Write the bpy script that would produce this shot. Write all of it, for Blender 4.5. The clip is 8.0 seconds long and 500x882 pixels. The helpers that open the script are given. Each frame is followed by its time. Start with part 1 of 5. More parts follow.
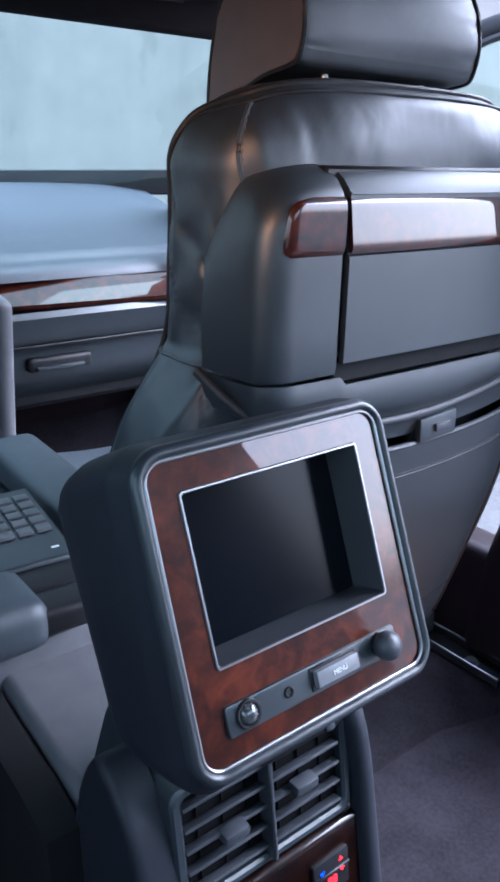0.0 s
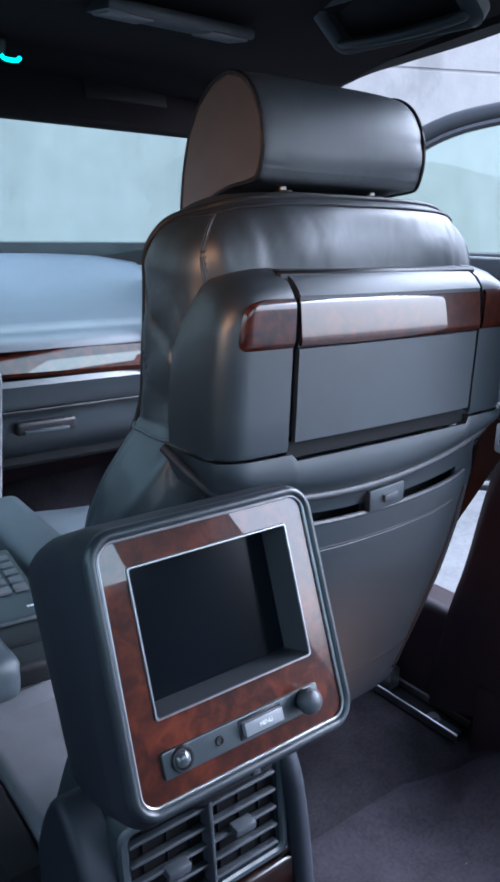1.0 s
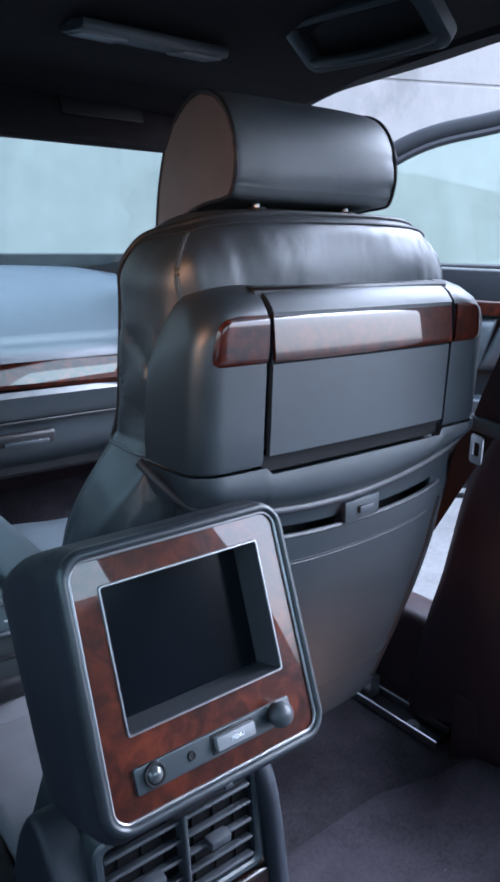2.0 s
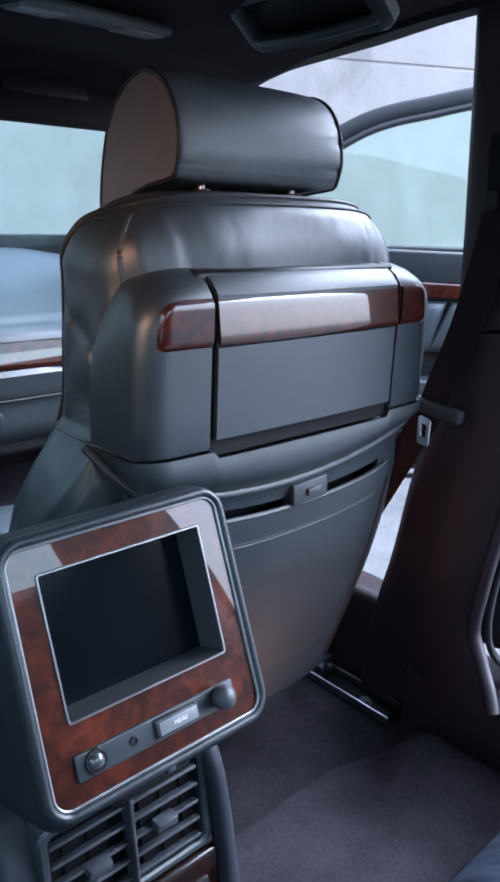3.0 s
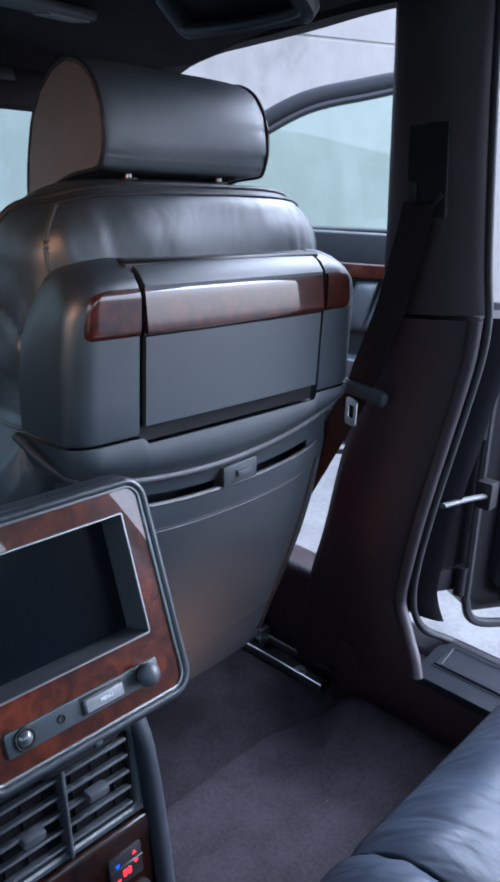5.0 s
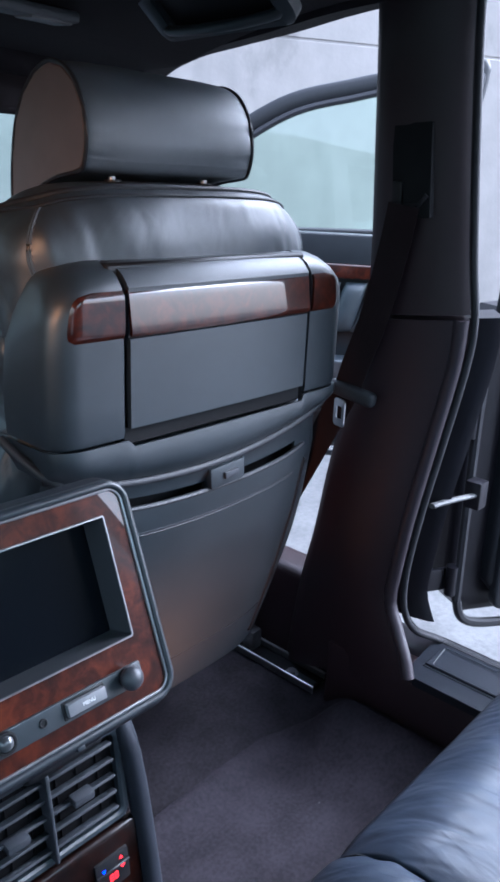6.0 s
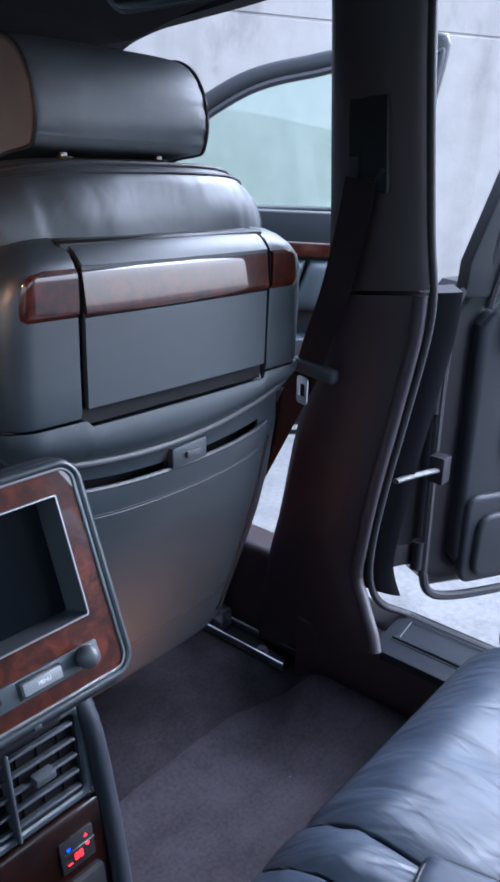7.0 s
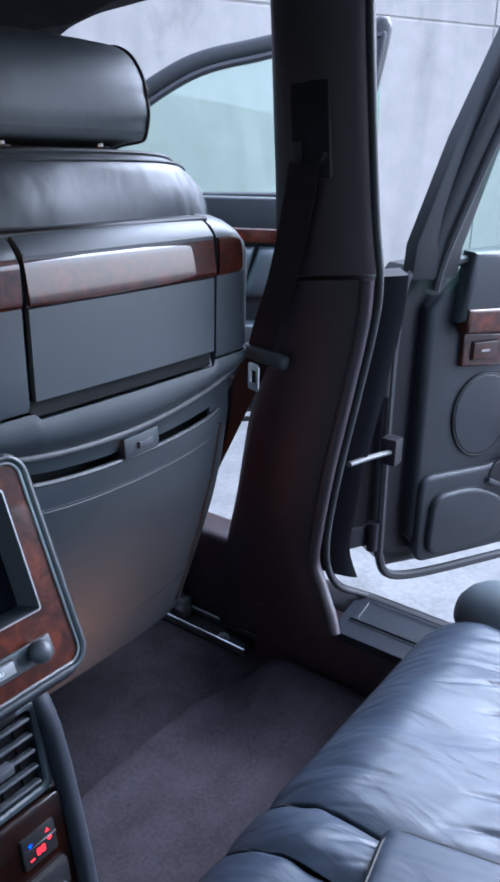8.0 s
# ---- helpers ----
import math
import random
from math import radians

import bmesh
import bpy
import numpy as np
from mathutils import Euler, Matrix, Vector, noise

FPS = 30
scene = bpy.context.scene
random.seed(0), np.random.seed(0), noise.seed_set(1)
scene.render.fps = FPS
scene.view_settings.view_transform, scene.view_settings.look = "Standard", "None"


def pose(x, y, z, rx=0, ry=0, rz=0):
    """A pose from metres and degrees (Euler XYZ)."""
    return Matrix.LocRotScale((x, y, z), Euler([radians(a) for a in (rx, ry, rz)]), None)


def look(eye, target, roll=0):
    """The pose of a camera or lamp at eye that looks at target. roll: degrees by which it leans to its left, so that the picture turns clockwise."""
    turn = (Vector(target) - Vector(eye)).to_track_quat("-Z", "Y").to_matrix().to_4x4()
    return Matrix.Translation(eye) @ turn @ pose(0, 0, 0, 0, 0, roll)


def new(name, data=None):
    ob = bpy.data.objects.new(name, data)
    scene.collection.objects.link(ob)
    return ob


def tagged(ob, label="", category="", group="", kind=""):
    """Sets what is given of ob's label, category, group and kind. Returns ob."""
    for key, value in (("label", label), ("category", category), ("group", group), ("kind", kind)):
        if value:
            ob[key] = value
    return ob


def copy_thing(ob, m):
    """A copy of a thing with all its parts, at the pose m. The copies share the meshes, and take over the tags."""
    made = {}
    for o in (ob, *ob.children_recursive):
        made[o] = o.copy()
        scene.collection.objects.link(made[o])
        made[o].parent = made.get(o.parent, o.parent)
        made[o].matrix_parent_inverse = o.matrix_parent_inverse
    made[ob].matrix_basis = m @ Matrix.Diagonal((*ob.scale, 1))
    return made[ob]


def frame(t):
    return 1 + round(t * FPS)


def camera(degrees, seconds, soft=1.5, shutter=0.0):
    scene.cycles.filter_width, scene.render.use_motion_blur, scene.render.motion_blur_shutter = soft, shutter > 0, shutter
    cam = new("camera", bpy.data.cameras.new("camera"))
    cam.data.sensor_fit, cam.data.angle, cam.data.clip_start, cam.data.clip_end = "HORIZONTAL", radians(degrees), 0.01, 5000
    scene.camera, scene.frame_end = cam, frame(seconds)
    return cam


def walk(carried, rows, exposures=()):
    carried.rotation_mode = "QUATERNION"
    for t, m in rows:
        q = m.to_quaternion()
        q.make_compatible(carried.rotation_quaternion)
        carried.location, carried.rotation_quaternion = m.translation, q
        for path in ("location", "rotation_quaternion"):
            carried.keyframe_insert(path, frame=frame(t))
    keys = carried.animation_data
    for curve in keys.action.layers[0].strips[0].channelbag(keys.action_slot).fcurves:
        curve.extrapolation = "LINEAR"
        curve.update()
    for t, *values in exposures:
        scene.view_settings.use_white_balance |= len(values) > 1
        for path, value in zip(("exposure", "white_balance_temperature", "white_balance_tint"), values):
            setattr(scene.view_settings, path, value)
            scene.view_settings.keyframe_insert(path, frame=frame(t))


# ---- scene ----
cam = camera(36.8, 8.0, soft=3.0)
PATH = [
    (0, (-0.273, -0.323, 0.914), (0.89, 1.158, 0.239), 0.6),
    (0.5, (-0.291, -0.379, 0.933), (0.876, 1.101, 0.264), 0.9),
    (1, (-0.289, -0.403, 0.966), (0.91, 1.1, 0.416), 1.5),
    (2.5, (-0.281, -0.416, 0.978), (0.971, 1.05, 0.443), 1.1),
    (3, (-0.274, -0.424, 0.98), (1.034, 0.976, 0.404), 1.7),
    (3.5, (-0.271, -0.456, 0.991), (1.133, 0.793, 0.306), 3.1),
    (4, (-0.269, -0.46, 0.993), (1.141, 0.761, 0.27), 3.3),
    (4.5, (-0.277, -0.457, 1.004), (1.113, 0.82, 0.342), 2.7),
    (6, (-0.268, -0.464, 1.003), (1.137, 0.81, 0.369), 2.0),
    (6.5, (-0.259, -0.473, 0.997), (1.161, 0.774, 0.343), 1.7),
    (7, (-0.256, -0.478, 0.997), (1.183, 0.735, 0.322), 1.5),
    (7.5, (-0.256, -0.478, 1.0), (1.206, 0.698, 0.31), 1.1),
    (8, (-0.251, -0.485, 0.997), (1.249, 0.635, 0.293), 0.8),
]
walk(cam, [(t, look(eye, aim, roll)) for t, eye, aim, roll in PATH], exposures=[(0, 2.95, 5080, 18), (1, 2.95, 5080, 14), (3, 2.96, 5080, 14), (4.5, 2.80, 5120, 15), (7, 2.86, 5130, 15), (8, 2.82, 5080, 14)])

# ---- world and light ----
world = bpy.data.worlds.new("overcast_sky")
world.use_nodes = True
scene.world = world
wn, wl = world.node_tree.nodes, world.node_tree.links
sky = wn.new("ShaderNodeTexSky")
sky.sky_type = "NISHITA"
sky.sun_disc = False
sky.sun_elevation, sky.sun_rotation = radians(46), radians(116)
sky.dust_density, sky.air_density = 4.0, 1.5
pale = wn.new("ShaderNodeHueSaturation")
pale.inputs["Saturation"].default_value = 0.30
wl.new(sky.outputs[0], pale.inputs["Color"])
wl.new(pale.outputs[0], wn["Background"].inputs[0])
wn["Background"].inputs[1].default_value = 0.15

sun = new("sun", bpy.data.lights.new("sun", "SUN"))
sun.data.energy, sun.data.angle, sun.data.color = 1.1, radians(60), (1.0, 0.97, 0.93)
sun.matrix_world = look((3.9, -1.9, 4.5), (0, 0, 0))

# warm courtesy lamps that burn while the doors stand open: one in the roof behind the driver, one in the rear footwell
roof_lamp = new("courtesy_lamp", bpy.data.lights.new("courtesy_lamp", "AREA"))
roof_lamp.data.size, roof_lamp.data.energy, roof_lamp.data.color = 0.04, 0.042, (1.0, 0.42, 0.14)
roof_lamp.data.spread = radians(40)
roof_lamp.matrix_world = look((-0.46, -0.12, 1.13), (0.20, 0.33, 0.93))
foot_lamp = new("footwell_lamp", bpy.data.lights.new("footwell_lamp", "AREA"))
foot_lamp.data.size, foot_lamp.data.energy, foot_lamp.data.color = 0.03, 0.15, (1.0, 0.33, 0.10)
foot_lamp.data.spread = radians(58)
foot_lamp.matrix_world = look((0.150, 0.02, 0.12), (0.36, 0.28, 0.34))


# ---- materials ----
def material(name, colour, rough=0.5, metal=0.0, coat=0.0, vary=0.15, scale=60.0, bump=0.0, bump_scale=400.0,
             wrinkle=0.0, wrinkle_scale=18.0, second=None, spec=0.5, rough_vary=0.06):
    m = bpy.data.materials.new(name)
    m.use_nodes = True
    n, l = m.node_tree.nodes, m.node_tree.links
    b = n["Principled BSDF"]
    b.inputs["Roughness"].default_value, b.inputs["Metallic"].default_value = rough, metal
    b.inputs["Coat Weight"].default_value, b.inputs["Coat Roughness"].default_value = coat, 0.04
    b.inputs["Specular IOR Level"].default_value = spec
    co = n.new("ShaderNodeTexCoord")
    big = n.new("ShaderNodeTexNoise")
    big.inputs["Scale"].default_value, big.inputs["Detail"].default_value = scale * 0.12, 6
    small = n.new("ShaderNodeTexNoise")
    small.inputs["Scale"].default_value, small.inputs["Detail"].default_value = scale, 8
    for t in (big, small):
        l.new(co.outputs["Object"], t.inputs["Vector"])
    mixed = n.new("ShaderNodeMix")
    mixed.inputs[0].default_value = 0.5
    l.new(big.outputs[0], mixed.inputs[2]), l.new(small.outputs[0], mixed.inputs[3])
    ramp = n.new("ShaderNodeValToRGB")
    c2 = second or tuple(min(1.0, c * (1 + vary)) for c in colour)
    c1 = tuple(c * (1 - vary) for c in colour)
    ramp.color_ramp.elements[0].position, ramp.color_ramp.elements[1].position = 0.36, 0.64
    ramp.color_ramp.elements[0].color, ramp.color_ramp.elements[1].color = (*c1, 1), (*c2, 1)
    l.new(mixed.outputs[0], ramp.inputs[0]), l.new(ramp.outputs[0], b.inputs["Base Color"])
    rr = n.new("ShaderNodeMapRange")
    rr.inputs["To Min"].default_value, rr.inputs["To Max"].default_value = max(0.0, rough - rough_vary), rough + rough_vary
    l.new(big.outputs[0], rr.inputs["Value"]), l.new(rr.outputs[0], b.inputs["Roughness"])
    last = None
    if bump:
        grain = n.new("ShaderNodeTexNoise")
        grain.inputs["Scale"].default_value, grain.inputs["Detail"].default_value = bump_scale, 3
        l.new(co.outputs["Object"], grain.inputs["Vector"])
        last = n.new("ShaderNodeBump")
        last.inputs["Strength"].default_value, last.inputs["Distance"].default_value = bump, 0.002
        l.new(grain.outputs[0], last.inputs["Height"])
    if wrinkle:
        fold = n.new("ShaderNodeTexNoise")
        fold.inputs["Scale"].default_value, fold.inputs["Detail"].default_value = wrinkle_scale, 2
        fold.inputs["Distortion"].default_value = 0.6
        l.new(co.outputs["Object"], fold.inputs["Vector"])
        b2 = n.new("ShaderNodeBump")
        b2.inputs["Strength"].default_value, b2.inputs["Distance"].default_value = wrinkle, 0.02
        l.new(fold.outputs[0], b2.inputs["Height"])
        if last:
            l.new(last.outputs[0], b2.inputs["Normal"])
        last = b2
    if last:
        l.new(last.outputs[0], b.inputs["Normal"])
    return m


def burl_wood(name="burl_walnut", gain=0.85, coat=1.0):
    m = bpy.data.materials.new(name)
    m.use_nodes = True
    n, l = m.node_tree.nodes, m.node_tree.links
    b = n["Principled BSDF"]
    b.inputs["Roughness"].default_value, b.inputs["Specular IOR Level"].default_value = 0.4, 0.12
    b.inputs["Coat Weight"].default_value, b.inputs["Coat Roughness"].default_value = coat, 0.015
    co = n.new("ShaderNodeTexCoord")
    warp = n.new("ShaderNodeTexNoise")
    warp.inputs["Scale"].default_value, warp.inputs["Detail"].default_value = 52, 10
    warp.inputs["Distortion"].default_value = 1.1
    eyes = n.new("ShaderNodeTexVoronoi")
    eyes.inputs["Scale"].default_value = 55
    fine = n.new("ShaderNodeTexNoise")
    fine.inputs["Scale"].default_value, fine.inputs["Detail"].default_value = 260, 4
    for t in (warp, eyes, fine):
        l.new(co.outputs["Object"], t.inputs["Vector"])
    mx = n.new("ShaderNodeMix")
    mx.inputs[0].default_value = 0.22
    l.new(warp.outputs[0], mx.inputs[2]), l.new(eyes.outputs["Distance"], mx.inputs[3])
    my = n.new("ShaderNodeMix")
    my.inputs[0].default_value = 0.15
    l.new(mx.outputs[0], my.inputs[2]), l.new(fine.outputs[0], my.inputs[3])
    ramp = n.new("ShaderNodeValToRGB")
    e = ramp.color_ramp.elements
    e[0].position, e[0].color = 0.30, (0.014, 0.0028, 0.0015, 1)
    e[1].position, e[1].color = 0.70, (0.108, 0.0195, 0.0068, 1)
    mid = e.new(0.48)
    mid.color = (0.040, 0.0075, 0.0032, 1)
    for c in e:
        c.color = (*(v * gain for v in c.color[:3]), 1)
    l.new(my.outputs[0], ramp.inputs[0]), l.new(ramp.outputs[0], b.inputs["Base Color"])
    return m


def glass(name, colour, rough=0.0):
    m = bpy.data.materials.new(name)
    m.use_nodes = True
    n, l = m.node_tree.nodes, m.node_tree.links
    n.remove(n["Principled BSDF"])
    clear, gloss, mix, fres = (n.new("ShaderNodeBsdfTransparent"), n.new("ShaderNodeBsdfGlossy"),
                               n.new("ShaderNodeMixShader"), n.new("ShaderNodeLayerWeight"))
    clear.inputs[0].default_value = (*colour, 1)
    gloss.inputs["Roughness"].default_value = rough
    power, gain = n.new("ShaderNodeMath"), n.new("ShaderNodeMath")
    power.operation, gain.operation = "POWER", "MULTIPLY_ADD"
    power.inputs[1].default_value, gain.inputs[1].default_value, gain.inputs[2].default_value = 5.0, 0.85, 0.045
    l.new(fres.outputs["Facing"], power.inputs[0]), l.new(power.outputs[0], gain.inputs[0]), l.new(gain.outputs[0], mix.inputs[0])
    l.new(clear.outputs[0], mix.inputs[1]), l.new(gloss.outputs[0], mix.inputs[2])
    l.new(mix.outputs[0], n["Material Output"].inputs[0])
    return m


def glow(name, colour, strength):
    m = bpy.data.materials.new(name)
    m.use_nodes = True
    b = m.node_tree.nodes["Principled BSDF"]
    b.inputs["Base Color"].default_value = (*colour, 1)
    b.inputs["Emission Color"].default_value = (*colour, 1)
    b.inputs["Emission Strength"].default_value = strength
    return m


def concrete_wall():
    m = material("bare_concrete", (0.243, 0.228, 0.213), 0.85, vary=0.09, scale=9, bump=0.35, bump_scale=60, spec=0.3)
    n, l = m.node_tree.nodes, m.node_tree.links
    b = n["Principled BSDF"]
    src = b.inputs["Base Color"].links[0].from_socket
    co = n.new("ShaderNodeTexCoord")
    mp = n.new("ShaderNodeMapping")
    mp.inputs["Scale"].default_value = (2.2, 2.2, 0.35)
    st = n.new("ShaderNodeTexNoise")
    st.inputs["Scale"].default_value, st.inputs["Detail"].default_value = 2.2, 8
    l.new(co.outputs["Object"], mp.inputs[0]), l.new(mp.outputs[0], st.inputs["Vector"])
    rp = n.new("ShaderNodeValToRGB")
    rp.color_ramp.elements[0].position, rp.color_ramp.elements[0].color = 0.30, (0.84, 0.845, 0.85, 1)
    rp.color_ramp.elements[1].position, rp.color_ramp.elements[1].color = 0.50, (1, 1, 1, 1)
    l.new(st.outputs[0], rp.inputs[0])
    mul = n.new("ShaderNodeMix")
    mul.data_type, mul.blend_type = "RGBA", "MULTIPLY"
    mul.inputs[0].default_value = 1.0
    l.new(src, mul.inputs[6]), l.new(rp.outputs[0], mul.inputs[7])
    # sparse darker damp patches
    mp2, wet, rp2, mul2 = n.new("ShaderNodeMapping"), n.new("ShaderNodeTexNoise"), n.new("ShaderNodeValToRGB"), n.new("ShaderNodeMix")
    mp2.inputs["Scale"].default_value = (1.6, 1.6, 0.9)
    wet.inputs["Scale"].default_value, wet.inputs["Detail"].default_value, wet.inputs["Roughness"].default_value = 1.7, 10, 0.62
    l.new(co.outputs["Object"], mp2.inputs[0]), l.new(mp2.outputs[0], wet.inputs["Vector"])
    rp2.color_ramp.elements[0].position, rp2.color_ramp.elements[0].color = 0.585, (1, 1, 1, 1)
    rp2.color_ramp.elements[1].position, rp2.color_ramp.elements[1].color = 0.66, (0.80, 0.805, 0.805, 1)
    l.new(wet.outputs[0], rp2.inputs[0])
    mul2.data_type, mul2.blend_type = "RGBA", "MULTIPLY"
    mul2.inputs[0].default_value = 1.0
    l.new(mul.outputs[2], mul2.inputs[6]), l.new(rp2.outputs[0], mul2.inputs[7])
    l.new(mul2.outputs[2], b.inputs["Base Color"])
    return m


LEATHER = material("black_leather", (0.023, 0.033, 0.042), 0.56, vary=0.2, scale=40, spec=0.95, bump=0.14, bump_scale=1300,
                   wrinkle=0.06, wrinkle_scale=14)
LEATHER_SOFT = material("creased_black_leather", (0.0135, 0.0205, 0.0275), 0.49, vary=0.2, scale=40, spec=0.78, bump=0.10,
                        bump_scale=800, wrinkle=0.10, wrinkle_scale=16)
LEATHER_BENCH = material("creased_bench_leather", (0.012, 0.019, 0.034), 0.53, vary=0.2, scale=40, bump=0.10, spec=0.58, bump_scale=1300)


def creased(m, turn, across, along, depth):
    """Long soft creases, all running one way, added to a leather."""
    n, l = m.node_tree.nodes, m.node_tree.links
    co, rot, scl = n.new("ShaderNodeTexCoord"), n.new("ShaderNodeMapping"), n.new("ShaderNodeMapping")
    rot.inputs["Rotation"].default_value = (0, 0, radians(turn))
    scl.inputs["Scale"].default_value = (across, along, along)
    l.new(co.outputs["Object"], rot.inputs[0]), l.new(rot.outputs[0], scl.inputs[0])
    fold = n.new("ShaderNodeTexNoise")
    fold.inputs["Scale"].default_value, fold.inputs["Detail"].default_value, fold.inputs["Distortion"].default_value = 1.0, 2.5, 0.5
    l.new(scl.outputs[0], fold.inputs["Vector"])
    bump = n.new("ShaderNodeBump")
    bump.inputs["Strength"].default_value, bump.inputs["Distance"].default_value = 1.0, depth
    l.new(fold.outputs[0], bump.inputs["Height"])
    b = n["Principled BSDF"]
    if b.inputs["Normal"].links:
        l.new(b.inputs["Normal"].links[0].from_socket, bump.inputs["Normal"])
    l.new(bump.outputs[0], b.inputs["Normal"])


creased(LEATHER_BENCH, -14, 18.0, 5.0, 0.011)
creased(LEATHER_BENCH, 12, 50.0, 12.0, 0.0016)
creased(LEATHER_SOFT, 0, 16.0, 7.0, 0.0022)
# brown from the warm roof lamp's light is mixed into this leather
LEATHER_SIDE = material("lamp_browned_side_leather", (0.070, 0.050, 0.044), 0.50, vary=0.12, scale=40, bump=0.2, bump_scale=900)
PLASTIC = material("soft_black_plastic", (0.0168, 0.0232, 0.0285), 0.42, vary=0.12, scale=50, bump=0.10, bump_scale=1800, spec=0.7)
PLASTIC_GREY = material("grey_black_plastic", (0.034, 0.037, 0.044), 0.42, vary=0.10, scale=50, bump=0.15, bump_scale=1200)
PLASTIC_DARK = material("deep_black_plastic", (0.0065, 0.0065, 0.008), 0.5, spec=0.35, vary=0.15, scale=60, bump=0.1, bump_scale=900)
LENS_CAP = material("glossy_grey_cap", (0.05, 0.052, 0.056), 0.15, vary=0.05, scale=60, spec=0.8, rough_vary=0.02)
PIPING = material("black_leather_piping", (0.009, 0.010, 0.012), 0.55, spec=0.3, vary=0.15, scale=60, bump=0.1, bump_scale=1400)
SURROUND = material("glossy_screen_surround", (0.040, 0.043, 0.048), 0.32, vary=0.08, scale=50, spec=0.7)
EDGE_BLACK = material("matt_black_edge", (0.026, 0.028, 0.032), 0.52, vary=0.12, scale=50, bump=0.1, bump_scale=1500, spec=0.35)
SATIN = material("satin_metal", (0.26, 0.26, 0.27), 0.40, metal=1.0, vary=0.08, scale=90, bump=0.05)
BUTTON_GREY = material("worn_grey_button", (0.15, 0.152, 0.162), 0.40, vary=0.12, scale=90, bump=0.08, bump_scale=1200)
RIM = material("satin_grey_rim", (0.021, 0.025, 0.030), 0.32, vary=0.10, scale=60, bump=0.08, bump_scale=1200)
# paler than the pillar trim: the edge's sheen is in this colour
TRIM_EDGE = material("sheen_trim_edge", (0.026, 0.020, 0.025), 0.42, vary=0.15, scale=40, bump=0.08, bump_scale=1600, spec=0.5)
TRIM_BROWN = material("dark_aubergine_trim", (0.0165, 0.0080, 0.0105), 0.46, vary=0.15, scale=40, bump=0.10, bump_scale=1600, spec=0.5)
POD_BLACK = material("soft_pod_black", (0.0150, 0.0172, 0.0235), 0.52, vary=0.12, scale=50, bump=0.10, bump_scale=1800, spec=0.28)
HEADLINER = material("black_woven_headliner", (0.012, 0.010, 0.012), 0.9, vary=0.2, scale=90, bump=0.4, bump_scale=1600, spec=0.2)
CARPET = material("charcoal_velour_carpet", (0.025, 0.022, 0.027), 0.95, vary=0.35, scale=160, bump=0.8, bump_scale=1800, spec=0.15)
MAT = material("dark_velour_mat", (0.035, 0.031, 0.039), 0.95, vary=0.3, scale=150, bump=0.8, bump_scale=1700, spec=0.15)
# bluish base carries the sky's reflection on the dash top
DASH_BLUE = material("sky_tinted_dash_pad", (0.034, 0.042, 0.054), 0.46, vary=0.12, scale=50, bump=0.2, bump_scale=1300)
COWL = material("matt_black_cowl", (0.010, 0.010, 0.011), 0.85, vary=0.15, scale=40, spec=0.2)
LENS = material("frosted_lamp_lens", (0.14, 0.145, 0.15), 0.35, vary=0.08, scale=60)
WOOD = burl_wood()
WOOD_SEAT = burl_wood("red_walnut", 0.55)
WOOD_DASH = burl_wood("shaded_walnut", 0.55, 0.6)
# walnut darkened almost to black, with the console panel's shade in its tone
WOOD_SHADE = burl_wood("shaded_panel_walnut", 0.09, 0.6)
BRIGHT_STEEL = material("plain_bright_steel", (0.62, 0.62, 0.63), 0.30, metal=1.0, vary=0.1, scale=90)
STEEL = material("worn_steel", (0.34, 0.34, 0.35), 0.38, metal=1.0, vary=0.2, scale=90, bump=0.1)
STRAP_STEEL = material("greasy_strap_steel", (0.085, 0.085, 0.085), 0.6, metal=0.0, vary=0.25, scale=120, bump=0.3, bump_scale=500)
SILL_BLACK = material("blue_black_sill_plastic", (0.009, 0.011, 0.016), 0.6, vary=0.15, scale=70, bump=0.12, bump_scale=1400, spec=0.2)
FRAME_BLACK = material("satin_black_window_frame", (0.012, 0.013, 0.015), 0.5, vary=0.12, scale=60, bump=0.1, bump_scale=1200, spec=0.3)
RUBBER = material("grey_black_rubber_seal", (0.020, 0.020, 0.023), 0.58, vary=0.15, scale=80, bump=0.1, spec=0.35)
PAINT = material("dark_car_paint", (0.010, 0.009, 0.012), 0.40, coat=0.1, spec=0.3, vary=0.1, scale=20)
GLASS_TINT = glass("green_tinted_glass", (0.74, 0.92, 0.83))
GLASS_REAR = glass("rear_glass", (0.74, 0.90, 0.86))
DOOR_BLACK = material("blue_black_door_panel", (0.015, 0.017, 0.021), 0.48, vary=0.12, scale=50, bump=0.12, bump_scale=1500, spec=0.4)
TRAY_GREY = material("worn_grey_tray", (0.10, 0.10, 0.108), 0.5, vary=0.15, scale=40, bump=0.12, bump_scale=1200)
GLASS_WIND = glass("blue_green_windscreen_glass", (0.72, 0.91, 0.84))
MIRROR = material("mirror_glass", (0.80, 0.92, 0.92), 0.02, metal=1.0, vary=0.01, rough_vary=0.01)
SCREEN = material("dark_screen_glass", (0.003, 0.004, 0.006), 0.16, vary=0.05, scale=10, bump=0.0, rough_vary=0.02, spec=0.10)
CONCRETE = concrete_wall()
GRAVEL = material("pale_concrete_ground", (0.095, 0.096, 0.097), 0.9, vary=0.22, scale=55, bump=0.6, bump_scale=120, spec=0.3)
WEBBING = material("dark_belt_webbing", (0.013, 0.0075, 0.0085), 0.8, spec=0.15, vary=0.2, scale=300, bump=0.5, bump_scale=1500)
WHITE_MARK = material("white_print", (0.7, 0.7, 0.7), 0.5, vary=0.03)
LED_RED = glow("red_lit_symbol", (1.0, 0.015, 0.02), 0.45)
